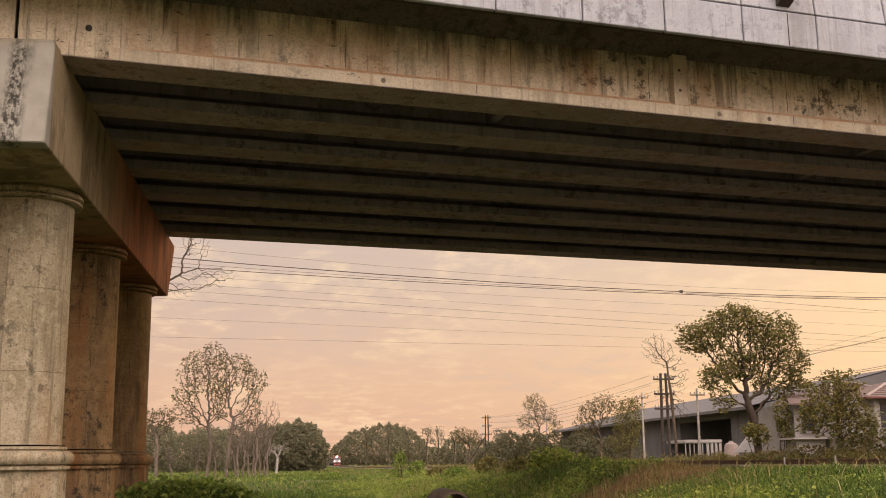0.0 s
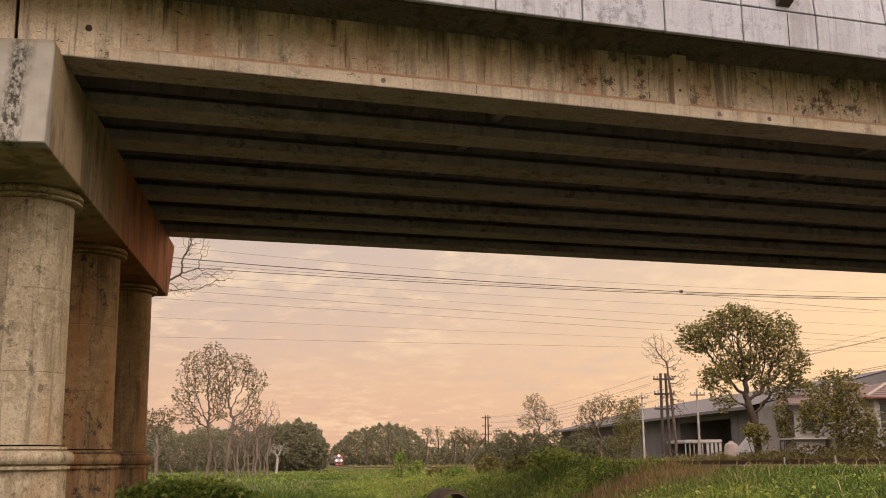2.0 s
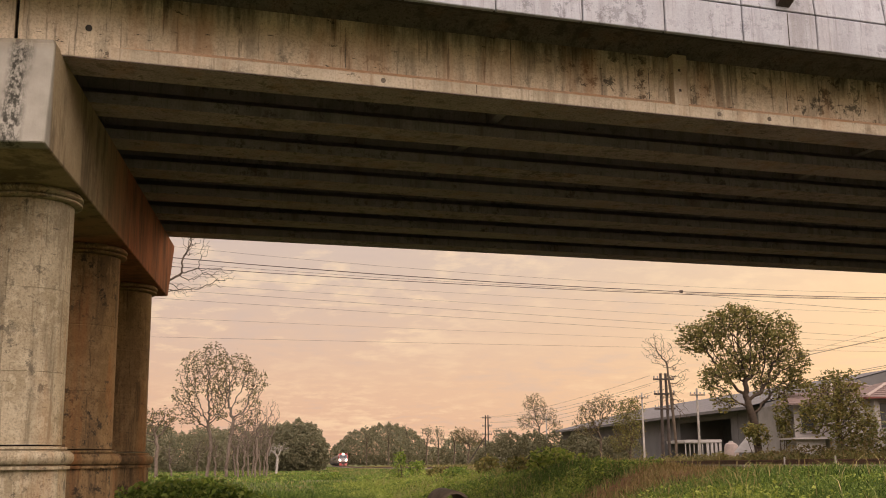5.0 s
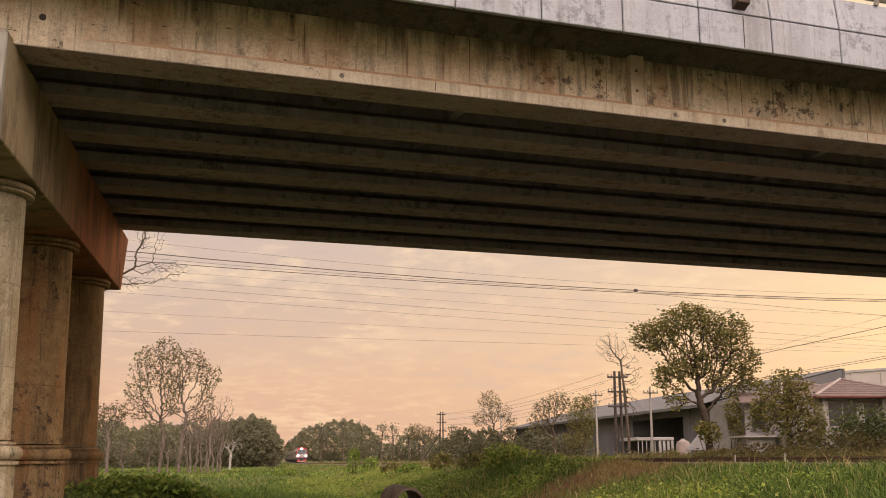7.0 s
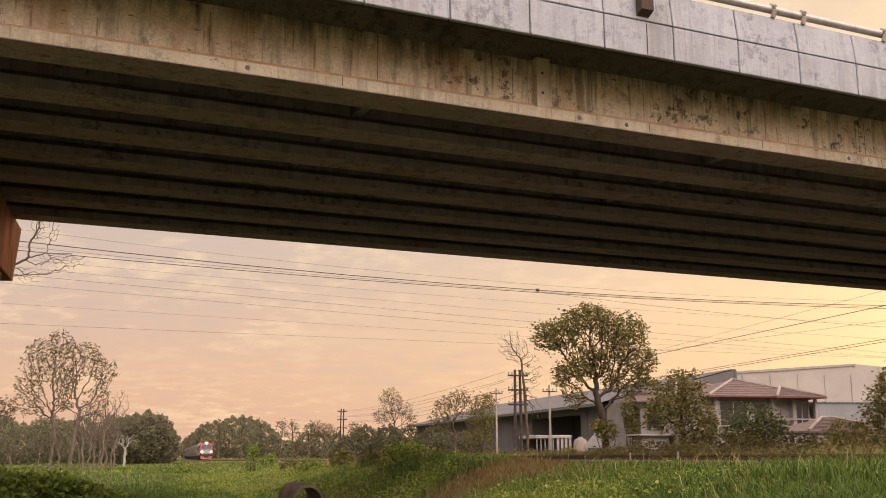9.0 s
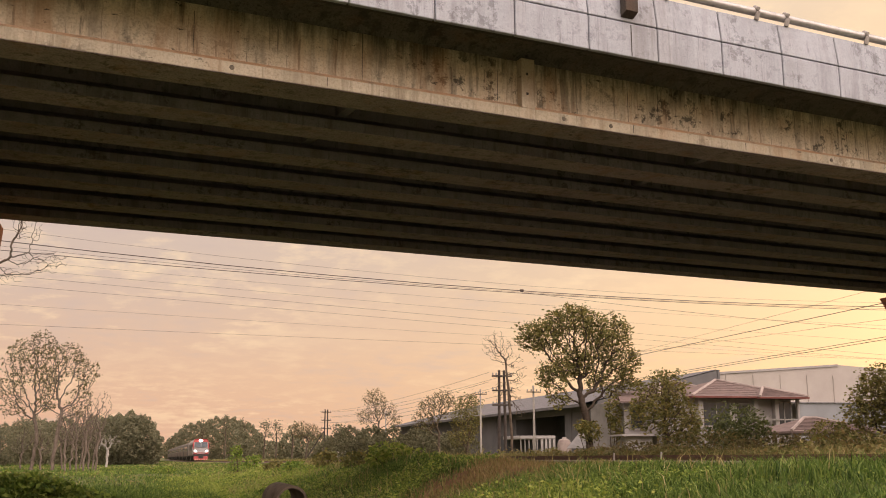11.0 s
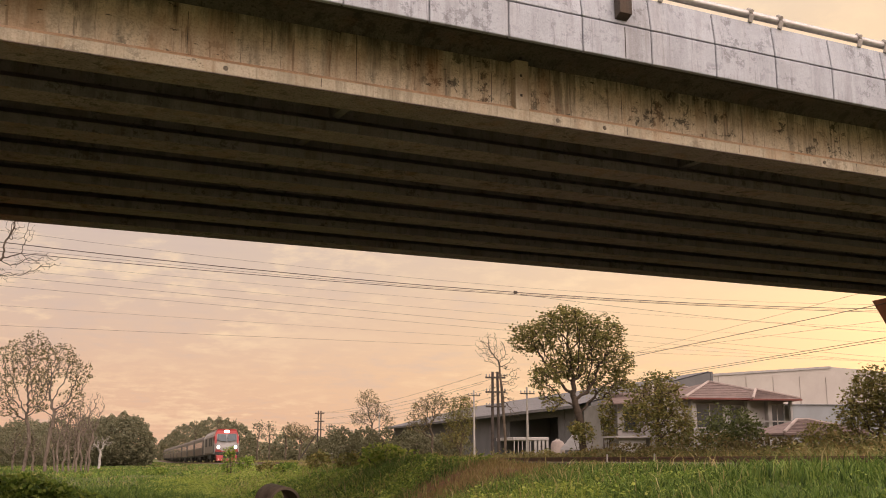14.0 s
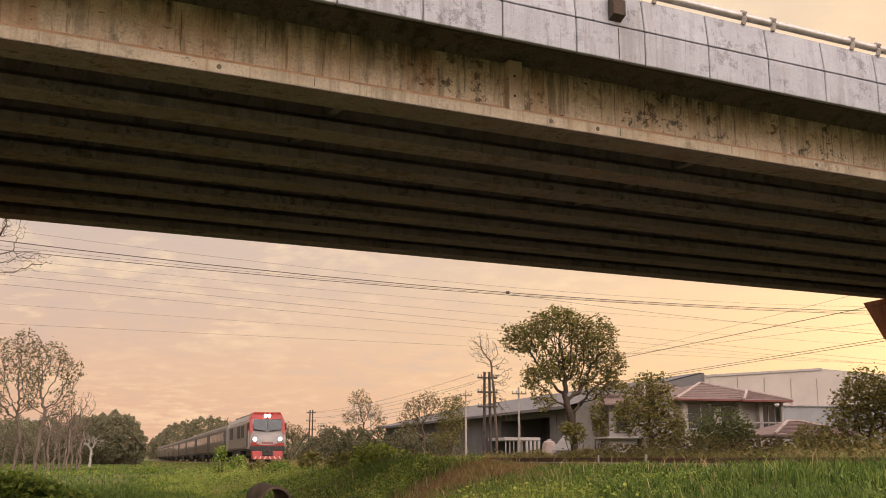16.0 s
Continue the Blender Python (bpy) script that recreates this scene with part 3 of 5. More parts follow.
        lathe([(0.90, -0.6), (0.885, 1.57)], 8, (0, 0), bm)
        bmesh.ops.rotate(bm, verts=bm.verts, cent=(0, 0, 0), matrix=Matrix.Rotation(radians(22.5), 3, "Z"))
        bmesh.ops.translate(bm, verts=bm.verts, vec=(-0.04, y, 0))
        part("pedestal", bm, mat, col, "eight-sided pedestal")
    return pier


def cap_material():
    """Crosshead concrete that turns rust red along its length, from dust and painted warm light."""
    m, N, L, b = material("crosshead_concrete", 0.88, 0, 0.2)
    g, sep = N("ShaderNodeNewGeometry"), N("ShaderNodeSeparateXYZ")
    v = g.outputs["Position"]
    tc = N("ShaderNodeTexCoord")
    L(tc.outputs["Object"], sep.inputs[0])
    n = noise_tex(N, L, v, 1.1, 6)
    c = blend(N, L, band_of(N, L, n, 0.35, 0.7), (0.235, 0.18, 0.105), (0.35, 0.275, 0.175))
    grain = noise_tex(N, L, v, 22, 6, 0.75)
    c = blend(N, L, times(N, L, band_of(N, L, grain, 0.46, 0.70), 0.4), c, (0.12, 0.095, 0.06))
    runs = noise_tex(N, L, v, 1.0, 7, 0.75, (1.3, 1.1, 0.25))
    add = N("ShaderNodeMath")
    add.operation = "MULTIPLY_ADD"
    L(n, add.inputs[0])
    add.inputs[1].default_value = 5.0
    L(sep.outputs[1], add.inputs[2])
    # red share: laterite dust together with warm evening light put into the colour
    red = band_of(N, L, add.outputs[0], 22.5, 26.5)
    redc = blend(N, L, band_of(N, L, runs, 0.4, 0.62), (0.36, 0.125, 0.055), (0.12, 0.055, 0.03))
    c = blend(N, L, times(N, L, band_of(N, L, runs, 0.50, 0.60), 0.75), c, (0.10, 0.075, 0.045))
    c = blend(N, L, red, c, redc)
    # black lichen where water drips from the joint on the end face
    sp = noise_tex(N, L, v, 1.0, 8, 0.75, (15.0, 15.0, 9.0))
    wide = noise_tex(N, L, v, 1.0, 3, 0.5, (1.9, 0.6, 0.25))
    near = band_of(N, L, sep.outputs[1], 16.15, 16.02)
    side = N("ShaderNodeMath")
    side.operation = "SUBTRACT"
    L(sep.outputs[0], side.inputs[0])
    side.inputs[1].default_value = 0.42
    away = N("ShaderNodeMath")
    away.operation = "ABSOLUTE"
    L(side.outputs[0], away.inputs[0])
    drip = N("ShaderNodeMath")
    drip.operation = "MULTIPLY_ADD"
    L(wide, drip.inputs[0])
    drip.inputs[1].default_value = -0.75
    L(away.outputs[0], drip.inputs[2])
    blk = times(N, L, times(N, L, band_of(N, L, sp, 0.42, 0.56), band_of(N, L, drip.outputs[0], -0.14, -0.32)), near)
    c = blend(N, L, near, c, blend(N, L, band_of(N, L, n, 0.35, 0.7), (0.205, 0.19, 0.16), (0.31, 0.292, 0.255)))
    c = blend(N, L, times(N, L, blk, 0.95), c, (0.03, 0.028, 0.022))
    L(c, b.inputs["Base Color"])
    bump_of(N, L, b, sp, 0.5, 0.02)
    return m


CAP_MIX = cap_material()
pier = build_pier()
pier.matrix_basis = pose(-4.77, 0, 0)
copy_thing(pier, pose(-4.77 + 35.45, 6.2, 0))
copy_thing(pier, pose(-4.77 - 35.1, -6.6, 0))


# ---- plants ----
def fast_mesh(name, verts, faces, mat, parent=None, label="", smooth=False):
    """A mesh from arrays: n x 3 verts, m x k faces."""
    me = bpy.data.meshes.new(name)
    faces = np.asarray(faces, np.int32)
    k = faces.shape[1]
    me.vertices.add(len(verts))
    me.vertices.foreach_set("co", np.asarray(verts, np.float32).ravel())
    me.loops.add(faces.size)
    me.loops.foreach_set("vertex_index", faces.ravel())
    me.polygons.add(len(faces))
    me.polygons.foreach_set("loop_start", np.arange(0, faces.size, k, dtype=np.int32))
    if smooth:
        me.polygons.foreach_set("use_smooth", np.ones(len(faces), bool))
    me.update(calc_edges=True)
    me.materials.append(mat)
    ob = new(name, me)
    if parent:
        ob.parent = parent
    if label:
        ob["label"] = label
    return ob


def leaves(points, size, rng, flat=0.5, aspect=0.5):
    """A folded leaf at each point: verts and faces."""
    n = len(points)
    d = rng.normal(size=(n, 3))
    d[:, 2] *= flat
    d /= np.linalg.norm(d, axis=1)[:, None] + 1e-9
    s = np.cross(d, rng.normal(size=(n, 3)))
    s /= np.linalg.norm(s, axis=1)[:, None] + 1e-9
    up = np.cross(s, d)
    z = (size * rng.uniform(0.6, 1.4, n))[:, None]
    p = np.asarray(points)
    a = p - d * z * 0.5
    b = p + s * z * aspect * 0.5 + up * z * 0.12
    c = p + d * z * 0.5
    e = p - s * z * aspect * 0.5 + up * z * 0.12
    v = np.stack([a, b, c, e], 1).reshape(-1, 3)
    i = np.arange(n)[:, None] * 4
    return v, np.concatenate([i + [[0, 1, 2]], i + [[0, 2, 3]]])


def in_lobes(lobes, n, rng, shell=0.0):
    w = np.array([l[3] * l[4] * l[5] for l in lobes]) ** 0.7
    pick = rng.choice(len(lobes), n, p=w / w.sum())
    d = rng.normal(size=(n, 3))
    d /= np.linalg.norm(d, axis=1)[:, None]
    r = (shell + (1 - shell) * rng.random(n)) ** (1 / 3)
    L = np.array(lobes, float)[pick]
    return L[:, :3] + d * r[:, None] * L[:, 3:6]


def grow_skeleton(trunk, lobes, n_attr, step, rng, rounds=70, reach=None):
    pts = [np.array(p, float) for p in trunk]
    par = [-1] + list(range(len(pts) - 1))
    att = in_lobes(lobes, n_attr, rng)
    nodes = np.array(pts)
    start = max(0, len(pts) - 4)
    near = np.full(len(att), 1e9)
    who = np.zeros(len(att), int)

    def update(lo):
        nonlocal near, who
        d = np.linalg.norm(att[:, None] - nodes[None, lo:], axis=2)
        j = d.argmin(1)
        m = d[np.arange(len(att)), j]
        better = m < near
        near = np.where(better, m, near)
        who = np.where(better, j + lo, who)

    update(start)
    for _ in range(rounds):
        if not len(att):
            break
        lo = len(nodes)
        fresh, fpar = [], []
        for k in np.unique(who):
            sel = att[who == k]
            d = sel - nodes[k]
            d = (d / (np.linalg.norm(d, axis=1)[:, None] + 1e-9)).mean(0) + rng.normal(size=3) * 0.28
            d /= np.linalg.norm(d) + 1e-9
            fresh.append(nodes[k] + d * step)
            fpar.append(int(k))
        nodes = np.vstack([nodes, fresh])
        par += fpar
        update(lo)
        keep = near > step * 1.12
        att, near, who = att[keep], near[keep], who[keep]
        if len(nodes) > 6000:
            break
    return nodes, np.array(par)


def limb_radii(par, tip, base, power=1.9):
    n = len(par)
    acc = np.zeros(n)
    kids = np.bincount(par[1:], minlength=n)
    for k in range(n - 1, -1, -1):
        if kids[k] == 0:
            acc[k] = 1
        if par[k] >= 0:
            acc[par[k]] += acc[k]
    r = acc ** (1 / power)
    r = tip + (r - r.min()) / (r.max() - r.min() + 1e-9) * (base - tip)
    return r, acc


def limbs_mesh(nodes, par, r, sides=5):
    k = np.arange(1, len(nodes))
    a, b = nodes[par[k]], nodes[k]
    d = b - a
    d /= np.linalg.norm(d, axis=1)[:, None] + 1e-9
    ref = np.where(np.abs(d[:, 2:3]) < 0.8, np.array([[0, 0, 1.0]]), np.array([[1.0, 0, 0]]))
    s = np.cross(d, ref)
    s /= np.linalg.norm(s, axis=1)[:, None] + 1e-9
    t = np.cross(d, s)
    th = np.arange(sides) * 2 * np.pi / sides
    ring = s[:, None] * np.cos(th)[None, :, None] + t[:, None] * np.sin(th)[None, :, None]
    ra = np.minimum(r[par[k]], r[k] * 1.35)
    A = a[:, None] + ring * ra[:, None, None]
    B = b[:, None] + ring * r[k][:, None, None]
    v = np.concatenate([A, B], 1).reshape(-1, 3)
    i = np.arange(len(k))[:, None] * 2 * sides
    f = []
    for j in range(sides):
        q = (j + 1) % sides
        f.append(np.concatenate([i + j, i + q, i + sides + q, i + sides + j], 1))
    # rounded ends on the thick limbs
    m = np.nonzero(r[k] > 0.05)[0]
    C = b[m][:, None] + d[m][:, None] * (r[k][m] * 0.9)[:, None, None] + ring[m] * (r[k][m] * 0.25)[:, None, None]
    i2, c0 = i[m], len(v) + np.arange(len(m))[:, None] * sides
    v = np.concatenate([v, C.reshape(-1, 3)])
    for j in range(sides):
        q = (j + 1) % sides
        f.append(np.concatenate([i2 + sides + j, i2 + sides + q, c0 + q, c0 + j], 1))
    return v, np.concatenate(f)


def tree(name, label, base, trunk, lobes, n_attr, step, seed, trunk_r, leaf_n, leaf_size, leaf_mat, bark=None, tip=0.012, spread=1.0, thin=6, group=""):
    """A tree grown into its crown's lobes. Trunk and lobes are in metres from its foot."""
    rng = np.random.default_rng(seed)
    nodes, par = grow_skeleton(trunk, lobes, n_attr, step, rng)
    r, acc = limb_radii(par, tip, trunk_r)
    ob = thing(name, label, "tree", group)
    ob.location = base
    v, f = limbs_mesh(nodes, par, r)
    fast_mesh("trunk", v, f, bark or BARK, ob, smooth=True)
    if leaf_n:
        ends = nodes[acc <= thin]
        ends = ends[rng.random(len(ends)) < 0.8]
        p = np.repeat(ends, leaf_n, 0)
        p = p + rng.normal(size=p.shape) * step * 0.75 * spread
        v, f = leaves(p, leaf_size, rng)
        fast_mesh("crown", v, f, leaf_mat, ob)
    return ob


def at(az, d, el=None):
    """A place d metres off in a direction: az degrees right of the track, on the ground or el degrees above level."""
    x, y = d * math.sin(radians(az)), d * math.cos(radians(az))
    return (x, y, float(ground_z(x, y)) - 0.05 if el is None else EYE[2] + d * math.tan(radians(el)))


def bent(h, lean=(0, 0), n=6, wob=0.15, seed=0):
    r = random.Random(seed)
    return [(lean[0] * (k / n) ** 1.5 + (r.uniform(-wob, wob) if k else 0), lean[1] * k / n + (r.uniform(-wob, wob) if k else 0), h * k / n) for k in range(n + 1)]


def shrub(name, label, base, lobes, n, size, mat, seed, stems=5, category="shrub", group=""):
    """A low leafy bush: stems and a crown of single leaves."""
    rng = np.random.default_rng(seed)
    ob = thing(name, label, category, group)
    ob.location = base
    bm = bmesh.new()
    for k in range(stems):
        l = lobes[k % len(lobes)]
        tube([(l[0] * 0.3 + rng.normal() * 0.1, l[1] * 0.3, -0.1), (l[0] * 0.8 + rng.normal() * l[3] * 0.3, l[1], l[2] * 0.7), (l[0] + rng.normal() * l[3] * 0.5, l[1], l[2] + l[5] * 0.6)], [0.035, 0.02, 0.008], 5, bm)
    part("stems", bm, BARK, ob)
    p = in_lobes(lobes, n, rng, 0.35)
    d = p - np.array([l[:3] for l in lobes]).mean(0)
    lump = np.sin(p[:, 0] * 5.1 / max(lobes[0][3], 0.3) + 1) * np.sin(p[:, 2] * 6.3 / max(lobes[0][5], 0.3)) * np.sin(p[:, 1] * 4.7 / max(lobes[0][4], 0.3) + 2)
    p = p + d * (0.22 * lump + rng.normal(size=n) * 0.12)[:, None]
    v, f = leaves(p, size, rng, 0.7, 0.55)
    fast_mesh("crown", v, f, mat, ob)
    return ob


def build_trees():
    # the large rain tree behind the line
    b = at(23.45, 70)
    tr = [(0, 0, -0.2), (0.0, 0, 0.7), (-0.05, 0, 1.4), (-0.1, 0.05, 2.1), (-0.15, 0, 2.7), (-0.3, 0, 3.3), (-0.5, 0, 3.9)]
    lob = [(-3.4, 0.2, 8.1, 1.5, 1.5, 1.1), (-0.9, 0.3, 9.0, 1.9, 2.0, 1.25), (1.3, -0.2, 8.2, 1.6, 1.8, 1.4), (2.5, 0.2, 6.5, 1.3, 1.5, 1.0), (-2.6, -0.3, 5.5, 1.15, 1.2, 1.1), (-2.2, -0.2, 4.2, 0.9, 0.8, 0.8), (-0.2, 0.2, 6.4, 1.6, 1.5, 1.0), (-1.4, 0.1, 6.6, 1.3, 1.2, 1.1), (0.9, 0.2, 5.2, 1.1, 1.1, 0.7), (2.6, 0.1, 5.1, 1.2, 1.0, 0.45), (1.6, 0, 4.4, 0.5, 0.6, 0.4)]
    tree("rain_tree", "large spreading rain tree with a rounded green crown", b, tr, lob, 2300, 0.24, 5, 0.25, 11, 0.21, LEAF, DARK_BARK, tip=0.012, thin=3, spread=0.85)
    shrub("creeper", "leafy creeper clump hanging on the tree trunk", at(24.55, 69.4), [(0.2, 0, 3.2, 0.55, 0.5, 0.9), (0.3, 0, 2.2, 0.45, 0.5, 0.7)], 700, 0.2, LEAF, 8)
    shrub("creeper", "leafy creeper clump hanging on the tree trunk", at(23.55, 69.2), [(-0.15, 0, 2.0, 0.8, 0.6, 0.6), (-0.6, 0, 2.3, 0.5, 0.5, 0.4)], 700, 0.2, LEAF, 9)
    # bare dead tree next to the timber poles
    tree("dead_tree", "slender leafless grey tree beside the timber poles", at(19.40, 62), bent(5.6, (-0.3, 0), 12, 0.035, 2), [(-0.9, 0, 6.6, 0.95, 0.7, 1.0), (0.2, 0, 5.2, 0.8, 0.6, 1.2), (-0.3, 0, 3.9, 0.9, 0.7, 0.8), (0.5, 0, 3.0, 0.5, 0.4, 0.6)], 620, 0.16, 11, 0.085, 0, 0.1, LEAF, BARK, tip=0.008)
    # bare crown that looks out behind the pier
    tree("dead_tree", "leafless tree with crooked twigs behind the pier", at(-8.75, 46), bent(8.3, (0.4, 0), 14, 0.06, 6), [(2.45, 0, 10.9, 0.7, 0.8, 0.9), (3.2, 0, 9.2, 0.95, 0.7, 0.5), (-0.8, 0, 9.0, 1.4, 1.2, 1.8), (1.9, 0, 8.6, 0.6, 0.5, 0.4)], 1100, 0.15, 12, 0.10, 0, 0.1, LEAF, BARK, tip=0.006)
    # thinly leaved trees on the field
    for az, d, h, lean, lob, seed, n in (
            (-4.85, 96, 2.6, (0.3, 0), [(-1.4, 0, 5.2, 1.2, 1.0, 1.0), (0.9, 0, 5.6, 0.9, 0.9, 0.8), (-1.2, 0, 9.0, 1.6, 1.5, 1.9), (0.4, 0, 10.2, 1.4, 1.4, 1.5), (-2.0, 0, 6.8, 1.3, 1.2, 1.3), (0.7, 0, 7.2, 1.3, 1.2, 1.2)], 21, 260),
            (-3.9, 92, 3.2, (0.25, 0), [(1.6, 0, 4.9, 1.0, 0.9, 0.9), (-0.7, 0, 5.6, 0.8, 0.8, 0.9), (0.7, 0, 8.9, 1.5, 1.4, 1.5), (2.2, 0, 8.0, 1.2, 1.2, 1.2), (-0.6, 0, 7.6, 1.2, 1.2, 1.3), (2.0, 0, 6.0, 1.0, 1.0, 1.0)], 22, 240),
            (-7.4, 92, 2.6, (0.1, 0), [(-0.6, 0, 4.6, 1.2, 1.0, 1.1), (0.6, 0, 4.9, 1.1, 1.0, 1.0), (-1.5, 0, 3.8, 0.8, 0.8, 0.7)], 23, 130)):
        tree("field_tree", "thin tree with sparse brownish leaves on the field", at(az, d), bent(h, lean, 9, 0.05, seed), lob, n * 6, 0.26, seed, 0.15, 4, 0.22, LEAF_BROWN, GREY_BARK, tip=0.013, thin=1, spread=0.55, group="field trees")
    for k, (az, d, h) in enumerate(((-3.05, 88, 5.6), (-2.75, 90, 4.4), (-2.45, 86, 5.9), (-2.15, 92, 5.0), (-1.85, 88, 6.3), (-3.4, 94, 4.0), (-5.4, 98, 3.8), (-6.6, 101, 3.2), (-2.6, 96, 5.2), (-3.25, 85, 5.0), (-2.0, 99, 4.6), (-4.4, 90, 3.6))):
        tree("dead_sapling", "bare grey brown sapling on the field", at(az, d), bent(h * 0.45, (0.2 * (-1) ** k, 0), 7, 0.08, 40 + k), [(0.3 * (-1) ** k, 0, h * 0.72, 0.75, 0.6, h * 0.27), (-0.4 * (-1) ** k, 0, h * 0.55, 0.5, 0.5, h * 0.18)], 480, 0.2, 40 + k, 0.085, 0, 0.1, LEAF, GREY_BARK, tip=0.012, group="bare saplings")
    tree("dead_tree", "bleached white dead tree on the field", at(-1.35, 112), bent(1.6, (0.1, 0), 5, 0.06, 61), [(0.4, 0, 2.7, 0.9, 0.6, 0.9), (-0.6, 0, 2.4, 0.6, 0.6, 0.6)], 120, 0.2, 61, 0.13, 0, 0.1, LEAF, CONC_POLE, tip=0.02)
    # trees past the track, half way along
    for az, d, h, lob, seed, n, mat, nl in (
            (12.35, 150, 4.0, [(-0.6, 0, 8.6, 1.6, 1.5, 1.5), (0.9, 0, 7.0, 1.8, 1.5, 1.3), (-1.6, 0, 6.2, 1.6, 1.4, 1.2), (2.5, 0, 5.6, 1.0, 1.0, 0.9)], 71, 240, LEAF_BROWN, 3),
            (15.5, 115, 2.4, [(-0.6, 0, 5.4, 1.9, 1.6, 1.5), (0.6, 0, 6.6, 1.4, 1.4, 1.2), (-1.5, 0, 4.2, 1.4, 1.2, 1.1)], 72, 260, LEAF_BROWN, 3),
            (17.0, 112, 1.6, [(0, 0, 4.6, 1.7, 1.7, 2.2), (-0.4, 0, 2.8, 1.6, 1.6, 1.4), (0.6, 0, 6.0, 1.1, 1.1, 1.0)], 73, 300, LEAF, 6),
            (8.6, 175, 2.4, [(-0.8, 0, 5.0, 1.9, 1.6, 1.4), (1.2, 0, 4.6, 1.6, 1.4, 1.3)], 74, 200, LEAF_BROWN, 4),
            (27.3, 56, 1.6, [(0.0, 0, 3.5, 1.35, 1.3, 1.15), (-0.6, 0, 2.5, 1.4, 1.2, 1.1), (0.8, 0, 2.1, 1.2, 1.1, 1.2)], 75, 330, LEAF, 11),
            (37.9, 56, 1.6, [(0.2, 0, 3.2, 1.6, 1.6, 1.35), (-0.8, 0, 2.3, 1.2, 1.3, 1.0), (1.4, 0, 2.6, 1.5, 1.3, 1.5)], 76, 330, LEAF, 10)):
        tree("roadside_tree", "leafy tree growing past the railway line", at(az, d), bent(h, (0.1, 0), 6, 0.07, seed), lob, n * 4, 0.30, seed, 0.14, int(nl * 1.7) + 1, 0.19, mat, BARK, tip=0.012, thin=3, spread=0.75, group="trees past the line")
    shrub("garden_shrub", "dense dark green garden shrub before the house", at(31.0, 52), [(0, 0, 1.7, 1.3, 1.1, 0.95), (0.7, 0, 1.4, 0.9, 0.9, 0.8), (-0.7, 0, 1.3, 0.9, 0.9, 0.7)], 2200, 0.17, LEAF_DARK, 31)
    shrub("garden_shrub", "dense dark green garden shrub before the house", at(35.4, 54), [(0, 0, 1.3, 1.0, 0.9, 0.6), (0.8, 0, 1.0, 0.8, 0.8, 0.5)], 1200, 0.17, LEAF, 32)


build_trees()


def wood(name, label, lobes, n, size, mat, seed, trunks=True):
    """A far belt of trees, seen as one."""
    rng = np.random.default_rng(seed)
    L = np.array(lobes, float)
    w = L[:, 3] * L[:, 5]
    pick = rng.choice(len(L), n, p=w / w.sum())
    d = rng.normal(size=(n, 3))
    d[:, 1] = -np.abs(d[:, 1]) * 0.8
    d[:, 2] = d[:, 2] * 0.9 + 0.15
    d /= np.linalg.norm(d, axis=1)[:, None]
    q = L[pick]
    lump = 1 + 0.07 * np.sin(d[:, 0] * 7 + pick) * np.sin(d[:, 2] * 8 + 2 * pick) + 0.10 * np.sin(d[:, 0] * 17 + 3 * pick) * np.sin(d[:, 2] * 15)
    p = q[:, :3] + d * q[:, 3:6] * (lump * rng.uniform(0.80, 1.03, n))[:, None]
    p = p[p[:, 2] > ground_z(p[:, 0], p[:, 1])]
    v, f = leaves(p, size, rng, 0.8, 0.7)
    ob = fast_mesh(name, v, f, mat)
    return tagged(ob, label, "woods", kind="stuff")


def lobe_at(az, d, w, top, depth=None, low=0.0):
    """A crown centred at az, w metres half wide, whose top is top degrees above level."""
    x, y = d * math.sin(radians(az)), d * math.cos(radians(az))
    zt = EYE[2] + d * math.tan(radians(top))
    zb = 0.5 + low
    return (x, y, (zt + zb) / 2, w, depth or w, (zt - zb) / 2 * 1.02)


